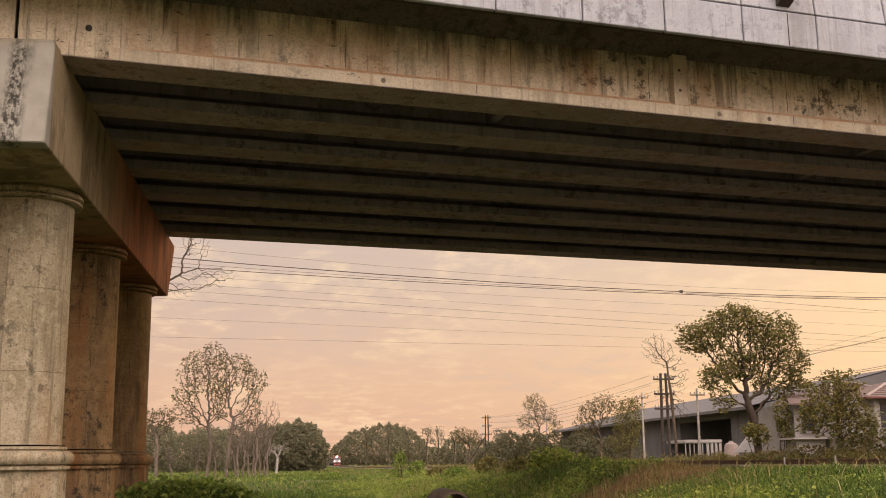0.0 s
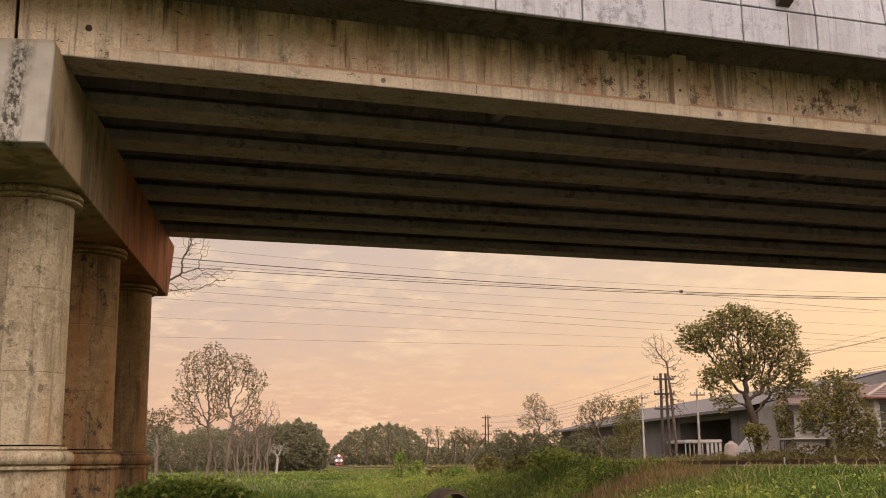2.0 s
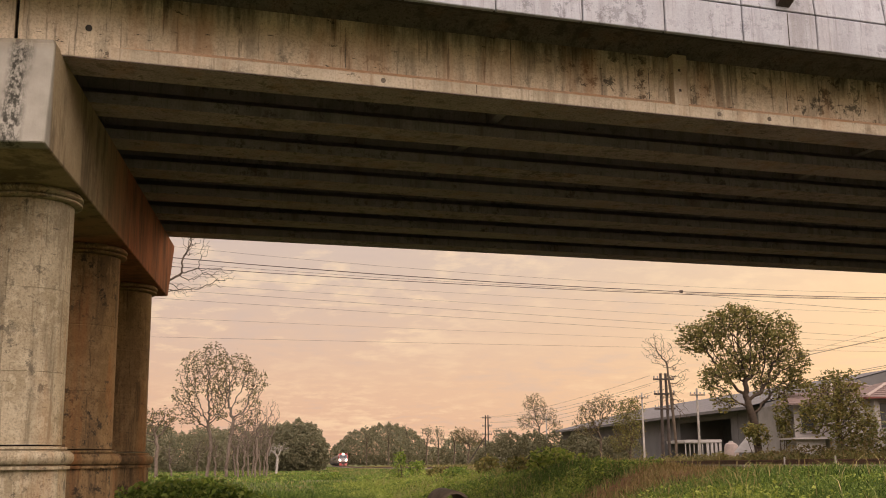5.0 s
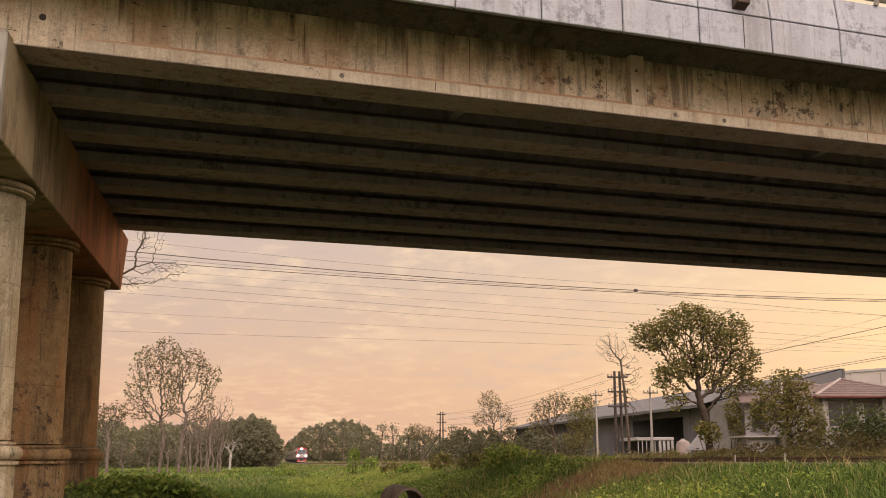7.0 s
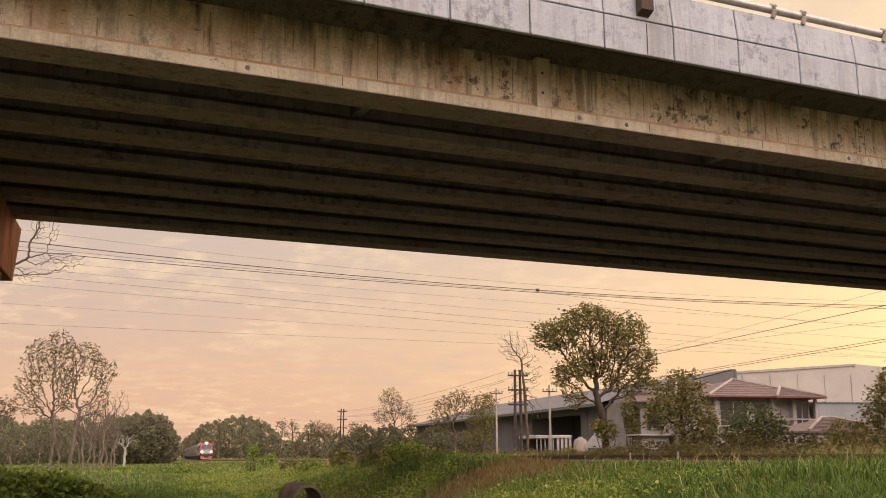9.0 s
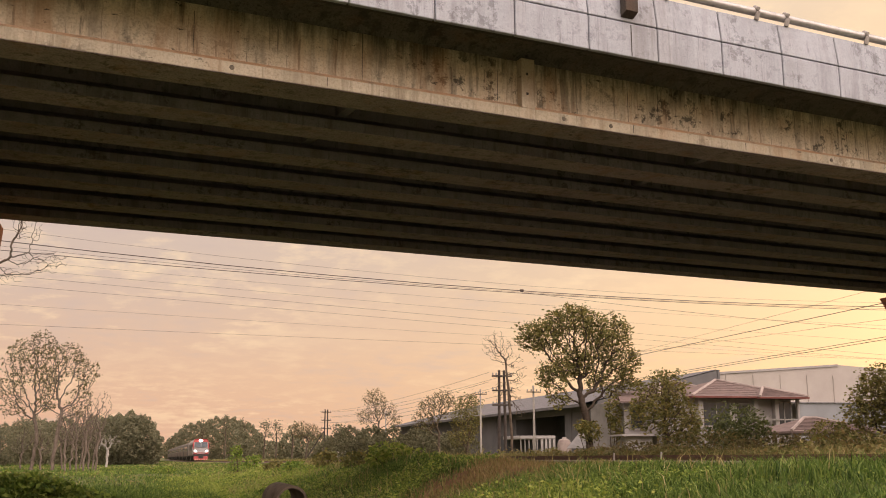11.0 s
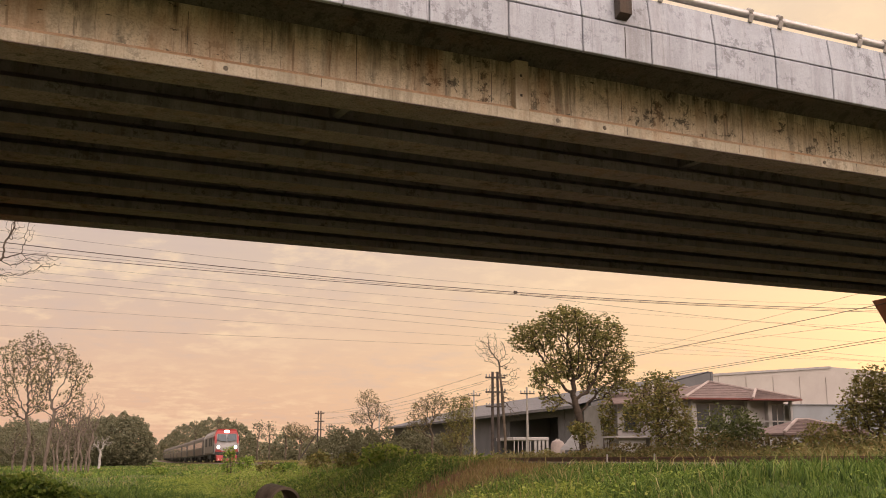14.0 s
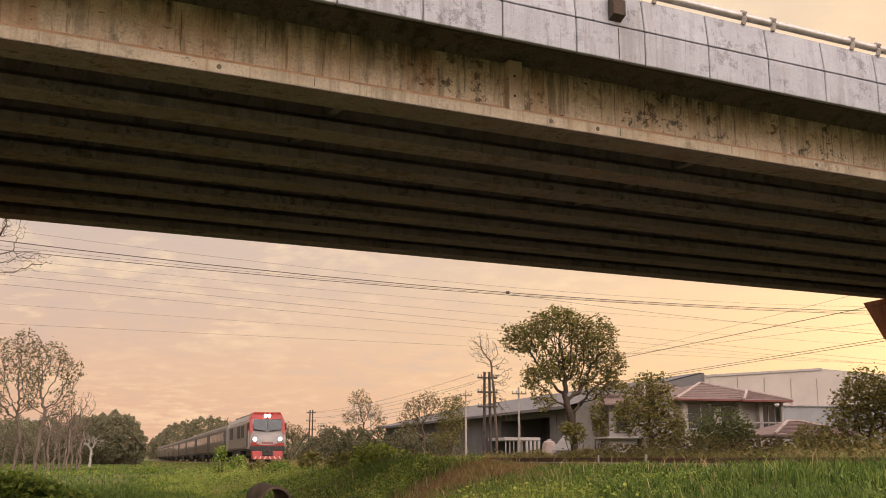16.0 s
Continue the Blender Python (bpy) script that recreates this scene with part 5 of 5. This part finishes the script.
# ---- the train ----
RED = plain("red_paint", (0.30, 0.026, 0.024), (0.21, 0.022, 0.02), 0.8, 0.4)
SILVER = plain("silver_grey_paint", (0.25, 0.23, 0.225), (0.18, 0.165, 0.16), 0.7, 0.4, 0.1)
GRIME = plain("brown_grey_side", (0.165, 0.138, 0.122), (0.10, 0.083, 0.073), 0.7, 0.5)
BLACK = plain("black_underframe", (0.035, 0.032, 0.03), None, 2, 0.7)
CREAM = plain("dusty_cream_side", (0.115, 0.093, 0.075), (0.08, 0.065, 0.052), 0.8, 0.55)
BROWN = plain("brown_side_band", (0.085, 0.058, 0.045), (0.06, 0.042, 0.033), 0.8, 0.55)
ROOF_GREY = plain("pale_roof", (0.19, 0.165, 0.148), (0.12, 0.104, 0.095), 0.6, 0.85, 0, 0.1)
GLASS = plain("windscreen_glass", (0.05, 0.06, 0.07), (0.07, 0.08, 0.09), 1, 0.15, 0, 0.35, 0)
YELLOW = plain("cream_chevron", (0.52, 0.42, 0.32), None, 3, 0.5)
LAMP = glowing("lit_headlamp", (1.0, 0.93, 0.80), 90.0)


def loft(stations, bm=None):
    bm = bm or bmesh.new()
    rings = [[bm.verts.new(p) for p in s] for s in stations]
    n = len(rings[0])
    for a, b in zip(rings, rings[1:]):
        for k in range(n):
            bm.faces.new((a[k], a[(k + 1) % n], b[(k + 1) % n], b[k]))
    bm.faces.new(rings[0][::-1])
    bm.faces.new(rings[-1])
    return bm


def bogie(parent, y):
    b = part("bogie", boxed(-1.0, 1.0, y - 1.7, y + 1.7, 0.45, 0.85, 0.05), BLACK, parent)
    for dy in (-1.15, 0, 1.15):
        for x in (-0.56, 0.56):
            part("wheel", lathe([(0.46, -0.06), (0.46, 0.06), (0.2, 0.08)], 20), BLACK, b).matrix_basis = pose(x, y + dy, 0.46, 0, 90, 0)


def build_loco():
    """Nose at y = 0, looking along -y; rail top at z = 0."""
    L = thing("locomotive", "red and silver diesel locomotive with lit headlamps", "locomotive")

    def nose(z):
        return 0.0 if z < 2.05 else 0.33 * (z - 2.05)

    sec = [(-1.38, 0.98), (-1.4, 1.6), (-1.4, 3.1), (-1.02, 3.78), (1.02, 3.78), (1.4, 3.1), (1.4, 1.6), (1.38, 0.98)]
    st = [[(x * 0.95, nose(z), z) for x, z in sec], [(x, 0.18 + nose(z), z) for x, z in sec], [(x, 2.2, z) for x, z in sec]]
    part("cab", loft(st), SILVER, L, "silver grey cab")
    part("brow", loft([[(x, nose(z) - 0.02 + dy, z) for x, z in ((-1.34, 2.95), (-1.35, 3.1), (-1.0, 3.80), (1.0, 3.80), (1.35, 3.1), (1.34, 2.95), (1.2, 2.95), (1.12, 3.28), (-1.12, 3.28), (-1.2, 2.95))] for dy in (0, 0.3)]), RED, L, "red brow over the windscreen")
    part("cab_roof", loft([[(x, y, z) for x, z in ((-1.42, 3.05), (-1.04, 3.82), (1.04, 3.82), (1.42, 3.05), (1.3, 3.0), (-1.3, 3.0))] for y in (0.5, 2.25)]), RED, L, "red cab roof")
    for s in (-1, 1):
        x0, x1 = (0.05, 1.1) if s > 0 else (-1.1, -0.05)
        part("windscreen", loft([[(x0, nose(2.32) - 0.03 + dy, 2.36 if abs(x0) < 0.5 else 2.5), (x1, nose(2.32) - 0.03 + dy, 2.5 if abs(x1) > 0.5 else 2.36), (x1 * (0.96 if s > 0 else 1), nose(3.2) - 0.03 + dy, 3.24), (x0 * (1 if s > 0 else 0.96), nose(3.2) - 0.03 + dy, 3.24)] for dy in (0, 0.04)]), GLASS, L)
        h = part("headlight", lathe([(0.22, 0), (0.23, 0.03), (0.13, 0.05)], 20), SILVER, L)
        h.matrix_basis = pose(s * 0.98, -0.01, 1.72, 90, 0, 0)
        part("lens", lathe([(0.12, 0.05), (0.10, 0.075), (0.04, 0.085)], 20), LAMP, h, "lit headlamp lens")
        part("red_flash", boxed(s * 1.38 - 0.03, s * 1.38 + 0.03, 0.3, 2.2, 2.2, 3.02), RED, L)
        part("handrail", tube([(s * 1.42, 0.25, 1.1), (s * 1.46, 0.25, 2.4)], 0.02, 6), STEEL, L)
        part("mirror", boxed(s * 1.47 - 0.04, s * 1.47 + 0.04, 0.5, 0.58, 2.4, 3.0), BLACK, L)
    top = part("top_headlight", boxed(-0.32, 0.32, nose(3.5) - 0.10, nose(3.5) + 0.1, 3.40, 3.68, 0.03), RED, L)
    for s in (-1, 1):
        part("lens", lathe([(0.12, 0), (0.1, 0.03)], 16), LAMP, top, "lit headlamp lens").matrix_basis = pose(s * 0.14, nose(3.5) - 0.10, 3.54, 90, 0, 0)
    part("nose_band", boxed(-1.33, 1.33, -0.03, 0.05, 1.20, 1.27, 0.01), RED, L, "thin red band under the nose")
    for k in range(5):
        part("letter_bar", boxed(-0.42 + 0.18 * k, -0.30 + 0.18 * k, -0.02, -0.004, 1.38, 1.52), RED, L)
    part("buffer_beam", boxed(-1.35, 1.35, -0.10, 0.2, 0.82, 1.19, 0.02), BLACK, L)
    part("coupler", boxed(-0.14, 0.14, -0.5, 0.1, 0.72, 0.95, 0.03), BLACK, L)
    bm = bmesh.new()
    loft([[(-1.25, 0.05, 0.82), (1.25, 0.05, 0.82), (1.2, 0.05, 0.16), (-1.2, 0.05, 0.16)], [(-1.2, -0.28, 0.80), (1.2, -0.28, 0.80), (1.1, -0.42, 0.18), (-1.1, -0.42, 0.18)]], bm)
    part("pilot", bm, RED, L, "red pilot plough")
    part("coupler_pocket", boxed(-0.42, 0.42, -0.43, -0.2, 0.46, 0.84, 0.03), BLACK, L)
    for s in (-1, 1):
        part("lamp_swoosh", loft([[(s * 0.55, -0.03 + d, 1.30), (s * 1.28, -0.03 + d, 1.30), (s * 1.30, -0.03 + d, 1.46), (s * 0.95, -0.03 + d, 1.44)] for d in (0, 0.05)]), RED, L, "red swoosh under the headlamp")
        part("front_pillar", loft([[(s * 1.14, nose(2.3) - 0.025 + d, 2.3), (s * 1.33, nose(2.0) - 0.02 + d, 2.0), (s * 1.35, nose(3.0) - 0.02 + d, 3.0), (s * 1.18, nose(3.0) - 0.025 + d, 3.0)] for d in (0, 0.06)]), RED, L, "red pillar beside the windscreen")
    for k in range(6):
        x = -0.95 + 0.38 * k
        q = part("chevron", boxed(-0.04, 0.04, -0.02, 0.02, -0.13, 0.13), YELLOW, L)
        q.matrix_basis = pose(x, -0.405, 0.29, -8, 35 if k < 3 else -35, 0)
    # machinery body behind the cab
    sec = [(-1.38, 0.98), (-1.4, 3.0), (-1.05, 3.62), (1.05, 3.62), (1.4, 3.0), (1.38, 0.98)]
    part("engine_body", loft([[(x, y, z) for x, z in sec] for y in (2.2, 16.9)]), GRIME, L, "dusty grey side")
    part("rear_cab", loft([[(x, y, z) for x, z in sec] for y in (16.92, 19.2)]), SILVER, L)
    part("roof_strip", loft([[(x, y, z) for x, z in ((-1.24, 3.30), (-1.04, 3.66), (1.04, 3.66), (1.24, 3.30))] for y in (2.3, 16.8)]), SILVER, L, "silver roof edge")
    for k in range(5):
        part("roof_hatch", boxed(-0.9, 0.9, 3.2 + 2.7 * k, 4.9 + 2.7 * k, 3.64, 3.84, 0.03), ROOF_GREY, L)
    for s in (-1, 1):
        for y in (4.0, 7.0, 13.2):
            part("side_grille", boxed(s * 1.41 - 0.015, s * 1.41 + 0.015, y, y + 2.2, 1.9, 2.9), BLACK, L)
        part("side_stripe", boxed(s * 1.41 - 0.012, s * 1.41 + 0.012, 2.25, 16.85, 1.02, 1.12), BROWN, L)
        part("cab_door", boxed(s * 1.41 - 0.015, s * 1.41 + 0.015, 1.2, 1.85, 1.1, 2.9), GREY_DOOR, L)
    part("fuel_tank", boxed(-1.25, 1.25, 7.6, 11.6, 0.3, 0.97, 0.08), BLACK, L)
    part("underframe", boxed(-1.3, 1.3, 0.3, 19.1, 0.86, 0.99), BLACK, L)
    bogie(L, 3.9)
    bogie(L, 15.2)
    return L


def build_coach():
    C = thing("passenger_coach", "dusty cream and brown passenger coach with a pale roof", "railway coach", "coaches of the train")
    ln = 20.3
    part("lower_side", loft([[(x, y, z) for x, z in ((-1.37, 0.95), (-1.4, 1.75), (1.4, 1.75), (1.37, 0.95))] for y in (0, ln)]), BROWN, C, "brown lower side")
    part("upper_side", loft([[(x, y, z) for x, z in ((-1.4, 1.754), (-1.38, 2.95), (1.38, 2.95), (1.4, 1.754))] for y in (0.005, ln - 0.005)]), CREAM, C, "cream upper side")
    arc = [(-1.40, 2.954)] + [(1.40 * math.cos(math.pi * (1 - k / 10)), 2.99 + 0.62 * math.sin(math.pi * k / 10) ** 0.8) for k in range(11)] + [(1.40, 2.954)]
    part("roof", loft([[(x, y, z) for x, z in arc] for y in (-0.05, ln + 0.05)]), ROOF_GREY, C, "pale ribbed roof")
    for s in (-1, 1):
        for k in range(10):
            y = 2.2 + 1.62 * k
            part("window", boxed(s * 1.395 - 0.02, s * 1.395 + 0.02, y, y + 1.1, 1.95, 2.7), DARK_GLASS, C)
        for y in (0.5, ln - 1.4):
            part("door", boxed(s * 1.40 - 0.02, s * 1.40 + 0.02, y, y + 0.9, 1.0, 2.85), GREY_DOOR, C)
    part("underframe", boxed(-1.25, 1.25, 0.2, ln - 0.2, 0.75, 0.96), BLACK, C)
    part("battery_box", boxed(-1.2, 1.2, 8, 12.5, 0.3, 0.76, 0.04), BLACK, C)
    part("gangway", boxed(-0.6, 0.6, -0.35, 0.0, 1.0, 3.0), BLACK, C)
    bogie(C, 3.2)
    bogie(C, ln - 3.2)
    return C


LOCO = build_loco()
COACHES = [build_coach()]
COACHES += [copy_thing(COACHES[0], pose(0, 60 + 30 * k, 0)) for k in range(9)]
NOSE_AT_END, SPEED = 85.5, 22.0


def on_track(y, back):
    """Pose of a vehicle whose front stands at y and whose rear end is back metres behind."""
    x0, x1 = float(track_x(y)), float(track_x(y + back))
    z0, z1 = float(rail_z(y)), float(rail_z(y + back))
    return pose(x0, y, z0, math.degrees(math.atan2(z1 - z0, back)), 0, -math.degrees(math.atan2(x1 - x0, back)))


# ---- grass, weeds and shrubs ----
STUBBLE = leafy("brown_stubble", [(0.13, 0.08, 0.038), (0.24, 0.15, 0.07), (0.17, 0.155, 0.05), (0.36, 0.25, 0.12)])

def blades(x, y, h, rng, width=0.02, lean=0.35):
    n = len(x)
    z = ground_z(x, y) - 0.02
    th = rng.uniform(0, 2 * np.pi, n)
    sx, sy = np.cos(th) * width / 2, np.sin(th) * width / 2
    lx, ly = rng.normal(size=n) * lean * h, rng.normal(size=n) * lean * h
    b = np.stack([x, y, z], 1)
    side = np.stack([sx, sy, np.zeros(n)], 1)
    mid = b + np.stack([lx * 0.3, ly * 0.3, h * 0.6], 1)
    tip = b + np.stack([lx, ly, h * rng.uniform(0.8, 1.0, n)], 1)
    v = np.stack([b - side, b + side, mid + side * 0.8, mid - side * 0.8, tip], 1).reshape(-1, 3)
    i = np.arange(n)[:, None] * 5
    return v, np.concatenate([i + [[0, 1, 2]], i + [[0, 2, 3]], i + [[3, 2, 4]]])


def patchy(x, y, s, seed):
    return 0.5 + 0.25 * (np.sin(x * s + seed) * np.sin(y * s * 0.8 + 2 * seed) + np.sin(x * s * 2.3 + 1.7 * seed + y * s) * np.sin(y * s * 1.9 - seed))


def in_dirt(x, y):
    return ((x - 7.5) / 2.2) ** 2 + ((y - 22.3) / 2.5) ** 2


def sow(name, label, n, x0, x1, y0, y1, h0, h1, mat, seed, width, rel_track=False, keep_off_track=True, lean=0.35, density=None, off_dirt=True):
    rng = np.random.default_rng(seed)
    y = y0 + (y1 - y0) * rng.random(n)
    x = rng.uniform(x0, x1, n)
    if rel_track:
        x = x + track_x(y)
    k = np.ones(n, bool)
    if keep_off_track:
        k &= np.abs(x - track_x(y)) > 1.25
    if off_dirt:
        k &= in_dirt(x, y) > rng.uniform(0.15, 1.6, n) * (0.55 + patchy(x, y, 1.6, 8))
    k &= (np.abs(x + 4.8) > 0.95) | (y < 18) | (y > 30)
    if density is not None:
        k &= rng.random(n) < density(x, y)
    x, y = x[k], y[k]
    h = rng.uniform(h0, h1, len(x)) * (0.35 + 0.55 * patchy(x, y, 0.7, seed) + 0.75 * patchy(x, y, 2.3, seed + 1) ** 2)
    v, f = blades(x, y, h, rng, width, lean)
    tagged(fast_mesh(name, v, f, mat), label, "grass", kind="stuff")


def leafy_weeds(name, label, n, x0, x1, y0, y1, h, size, mat, seed, dens):
    """Low broad-leaved weeds that cover the ground."""
    rng = np.random.default_rng(seed)
    x, y = rng.uniform(x0, x1, n), rng.uniform(y0, y1, n)
    k = (rng.random(n) < dens(x, y)) & (in_dirt(x, y) > 0.9)
    x, y = x[k], y[k]
    z = ground_z(x, y) + rng.random(len(x)) * h * (0.25 + 1.1 * patchy(x, y, 1.3, seed) * patchy(x, y, 3.1, seed + 2))
    v, f = leaves(np.stack([x, y, z], 1), size, rng, 0.4, 0.6)
    tagged(fast_mesh(name, v, f, mat), label, "weeds", kind="stuff")


def flank(x, y):
    """The bank's side towards the ditch, fading out at both ends."""
    return sstep(0.5, 3.2, x + 1.6 * (patchy(x, y, 0.5, 41) - 0.5)) * (1 - sstep(5.8, 7.2, x + 1.2 * (patchy(x, y, 0.8, 43) - 0.5))) * (1 - sstep(46, 64, y))


def bank(x, y):
    """Long grass thins out towards the rails."""
    return (1 - 0.55 * flank(x, y)) * np.where(x < track_x(y) - 3.6, 1.0, 0.12 + 0.5 * (patchy(x, y, 0.6, 9) > 0.62))


sow("dry_grass", "short dry stubble on the trodden path", 36000, 4.4, 10.0, 18.5, 26.5, 0.05, 0.22, STUBBLE, 113, 0.013, density=lambda x, y: (in_dirt(x, y) < 2.4) * np.clip(patchy(x, y, 1.9, 5) * 2.6 - 0.7, 0.05, 1), off_dirt=False)
sow("tall_grass", "tall bright grass blades standing out of the bank", 3000, 2.5, 7.2, 9, 40, 0.22, 0.42, GRASS, 111, 0.016, lean=0.45)
sow("grass", "long green grass on the railway bank", 190000, 2.2, 9.4, 9, 34, 0.10, 0.27, GRASS, 101, 0.013, lean=0.5, density=bank)
sow("grass", "long green grass on the railway bank further off", 45000, 0.5, 9.2, 32, 62, 0.09, 0.24, GRASS, 102, 0.028, density=bank)
sow("dry_grass", "dry straw-coloured grass stems on the bank", 9000, 3.5, 9.2, 12, 60, 0.25, 0.5, DRY, 103, 0.018, density=lambda x, y: patchy(x, y, 0.5, 3) ** 1.5)
sow("grass", "rough grass round the pier and the ditch", 50000, -12, 3, 14, 48, 0.15, 0.42, GRASS, 104, 0.026)
sow("grass", "grass of the open field", 60000, -26, 9, 46, 120, 0.07, 0.22, GRASS, 105, 0.05)
sow("dry_grass", "pale dry patches in the field", 26000, -26, 9, 46, 150, 0.08, 0.24, DRY, 112, 0.045, density=lambda x, y: np.clip(patchy(x, y, 0.2, 6) * 3 - 1.2, 0, 1))
leafy_weeds("weeds", "dark low weeds in the field", 30000, -22, 8, 40, 120, 0.3, 0.16, SHRUB, 123, lambda x, y: np.clip(patchy(x, y, 0.25, 11) * 3 - 1.75, 0, 1))
sow("grass", "far grass of the open field", 40000, -45, 9, 118, 300, 0.07, 0.22, GRASS, 106, 0.13)
sow("dry_grass", "tall pale dry grass along the track", 16000, -7.5, -2.0, 55, 260, 0.06, 0.18, DRY, 107, 0.06, rel_track=True, density=lambda x, y: patchy(x, y, 0.22, 5) ** 2 * 1.6)
sow("weeds", "tall brownish weeds past the track", 60000, 3.0, 9.5, 8, 75, 0.2, 0.62, WEED, 108, 0.025, rel_track=True)
sow("weeds", "weeds past the track further off", 20000, 2.2, 9, 70, 260, 0.25, 0.6, WEED, 109, 0.07, rel_track=True)
sow("grass", "tall grass that hides the near rail", 6000, -3.2, -1.35, 8, 19, 0.2, 0.36, GRASS, 114, 0.018, rel_track=True)
leafy_weeds("weeds", "fresh green creeping weeds over the bank", 14000, 4.5, 9.0, 22, 46, 0.22, 0.085, SHRUB, 124, lambda x, y: np.clip(patchy(x, y, 0.5, 14) * 3 - 1.0, 0, 1))
sow("grass", "short grass beside the ballast", 42000, -3.6, -1.2, 8, 70, 0.05, 0.17, GRASS, 110, 0.018, rel_track=True)


leafy_weeds("weeds", "low broad-leaved weeds on the bank", 60000, 3.5, 8.2, 9, 40, 0.26, 0.05, SHRUB, 120, lambda x, y: np.clip(patchy(x, y, 0.45, 2) * 2 - 0.75, 0, 1))
leafy_weeds("weeds", "leafy weeds past the track", 70000, 14.6, 21, 8, 62, 0.75, 0.12, WEED, 121, lambda x, y: np.clip(patchy(x, y, 0.35, 7) * 1.6 - 0.25, 0.1, 1))
leafy_weeds("weeds", "yellow green weeds along the bank", 26000, 3.5, 7.4, 36, 75, 0.3, 0.12, SHRUB, 122, lambda x, y: np.clip(patchy(x, y, 0.4, 4) * 2.2 - 0.9, 0, 1))

leafy_weeds("weeds", "thick broad-leaved creepers over the brow of the bank", 60000, 2.6, 8.6, 23, 44, 0.28, 0.075, SHRUB, 125, lambda x, y: np.clip(patchy(x, y, 0.8, 21) * 3.2 - 1.1, 0, 1))
leafy_weeds("weeds", "broad-leaved weeds among the near grass", 90000, 4.0, 9.3, 9, 26, 0.26, 0.04, SHRUB, 126, lambda x, y: np.clip(patchy(x, y, 1.1, 17) * 3.2 - 1.5, 0, 1))

# cover with the flank's brightness painted into its leaf colour
leafy_weeds("weeds", "yellow green leafy weeds on the flank of the bank", 110000, 0.5, 7.2, 13, 64, 0.38, 0.07, LIT_WEED, 127, lambda x, y: flank(x, y) * np.clip(patchy(x, y, 0.9, 31) * 3.0 - 0.9, 0, 1))
sow("grass", "yellow green grass on the flank of the bank", 70000, 0.6, 7.0, 11, 58, 0.12, 0.32, LIT_WEED, 128, 0.016, lean=0.5, density=lambda x, y: flank(x, y) * np.clip(patchy(x, y, 0.6, 33) * 2.4 - 0.5, 0, 1))


def build_shrubs():
    x, y, z = at(-5.7, 27.5)
    shrub("creeping_bush", "low dark green leafy bush at the foot of the pier", (x, y, z), [(0, 0, 0.38, 1.3, 0.9, 0.42), (-0.9, 0.2, 0.3, 0.8, 0.8, 0.36), (0.9, -0.2, 0.25, 0.8, 0.7, 0.34)], 3000, 0.16, SHRUB, 201)
    x, y, z = at(-3.3, 27.5)
    shrub("creeping_bush", "low green leafy bush in the rough grass", (x, y, z), [(0, 0, 0.25, 0.9, 0.7, 0.4), (0.7, 0, 0.15, 0.6, 0.6, 0.3)], 1300, 0.15, SHRUB, 202)
    x, y, z = at(13.0, 33)
    shrub("bank_bush", "bright green bush on top of the bank", (x, y, z), [(0, 0, 0.35, 0.6, 0.7, 0.35), (0.6, 0.2, 0.25, 0.5, 0.5, 0.28), (-0.4, -0.1, 0.2, 0.4, 0.4, 0.3)], 1000, 0.14, LIT_WEED, 203)
    for k, (az, d, h, w) in enumerate(((5.02, 58, 1.5, 0.38), (7.0, 52, 0.5, 0.5), (8.0, 47, 0.5, 0.55), (9.6, 44, 0.7, 0.5), (5.9, 62, 0.8, 0.5), (11.2, 38, 0.6, 0.5), (1.5, 70, 0.5, 0.7))):
        x, y, z = at(az, d)
        shrub("young_bush", "slim yellow green young bush on the bank" if k else "slim upright sapling on the bank", (x, y, z), [(0, 0, h * 0.55, w, w, h * 0.5), (w * 0.3, 0, h * 0.85, w * 0.5, w * 0.5, h * 0.25)], 420, 0.14, SHRUB if k % 2 == 0 else LEAF, 210 + k, 3, group="young bushes")
    for k, (az, d, h, w) in enumerate(((26.0, 44, 0.9, 1.3), (29.2, 40, 1.2, 1.4), (33.0, 36, 0.95, 1.3), (36.5, 33, 0.9, 1.2), (24.3, 50, 0.8, 1.3), (39.5, 31, 1.0, 1.2))):
        x, y, z = at(az, d)
        shrub("wild_bush", "tangled brownish wild bush past the track", (x, y, z), [(0, 0, h * 0.5, w, w * 0.8, h * 0.55), (w * 0.7, 0, h * 0.4, w * 0.7, w * 0.7, h * 0.5), (-w * 0.7, 0, h * 0.35, w * 0.8, w * 0.7, h * 0.45)], 2400, 0.13, WEED if k % 2 else LEAF_BROWN, 230 + k, 5, group="wild bushes")
    # white marker stake beside the line
    for az, d in ((27.0, 21.5), (24.6, 24.5)):
        x, y, z = at(az, d)
        tagged(part("marker_stake", tube([(x, y, z), (x + 0.02, y, z + 0.38)], 0.018, 6), CONC_POLE), "short white stake in the grass beside the rails", "stake", "marker stakes")


build_shrubs()


# ---- what moves ----
def motions():
    marks = [0.0, 2.0, 4.0, 6.0, 8.0, 10.0, 12.0, 14.0, 16.0]
    walk(LOCO, [(t, on_track(NOSE_AT_END + SPEED * (16.0 - t), 19.0)) for t in marks])
    for k, c in enumerate(COACHES):
        off = 19.8 + 20.9 * k
        walk(c, [(t, on_track(NOSE_AT_END + off + SPEED * (16.0 - t), 20.0)) for t in marks])


motions()
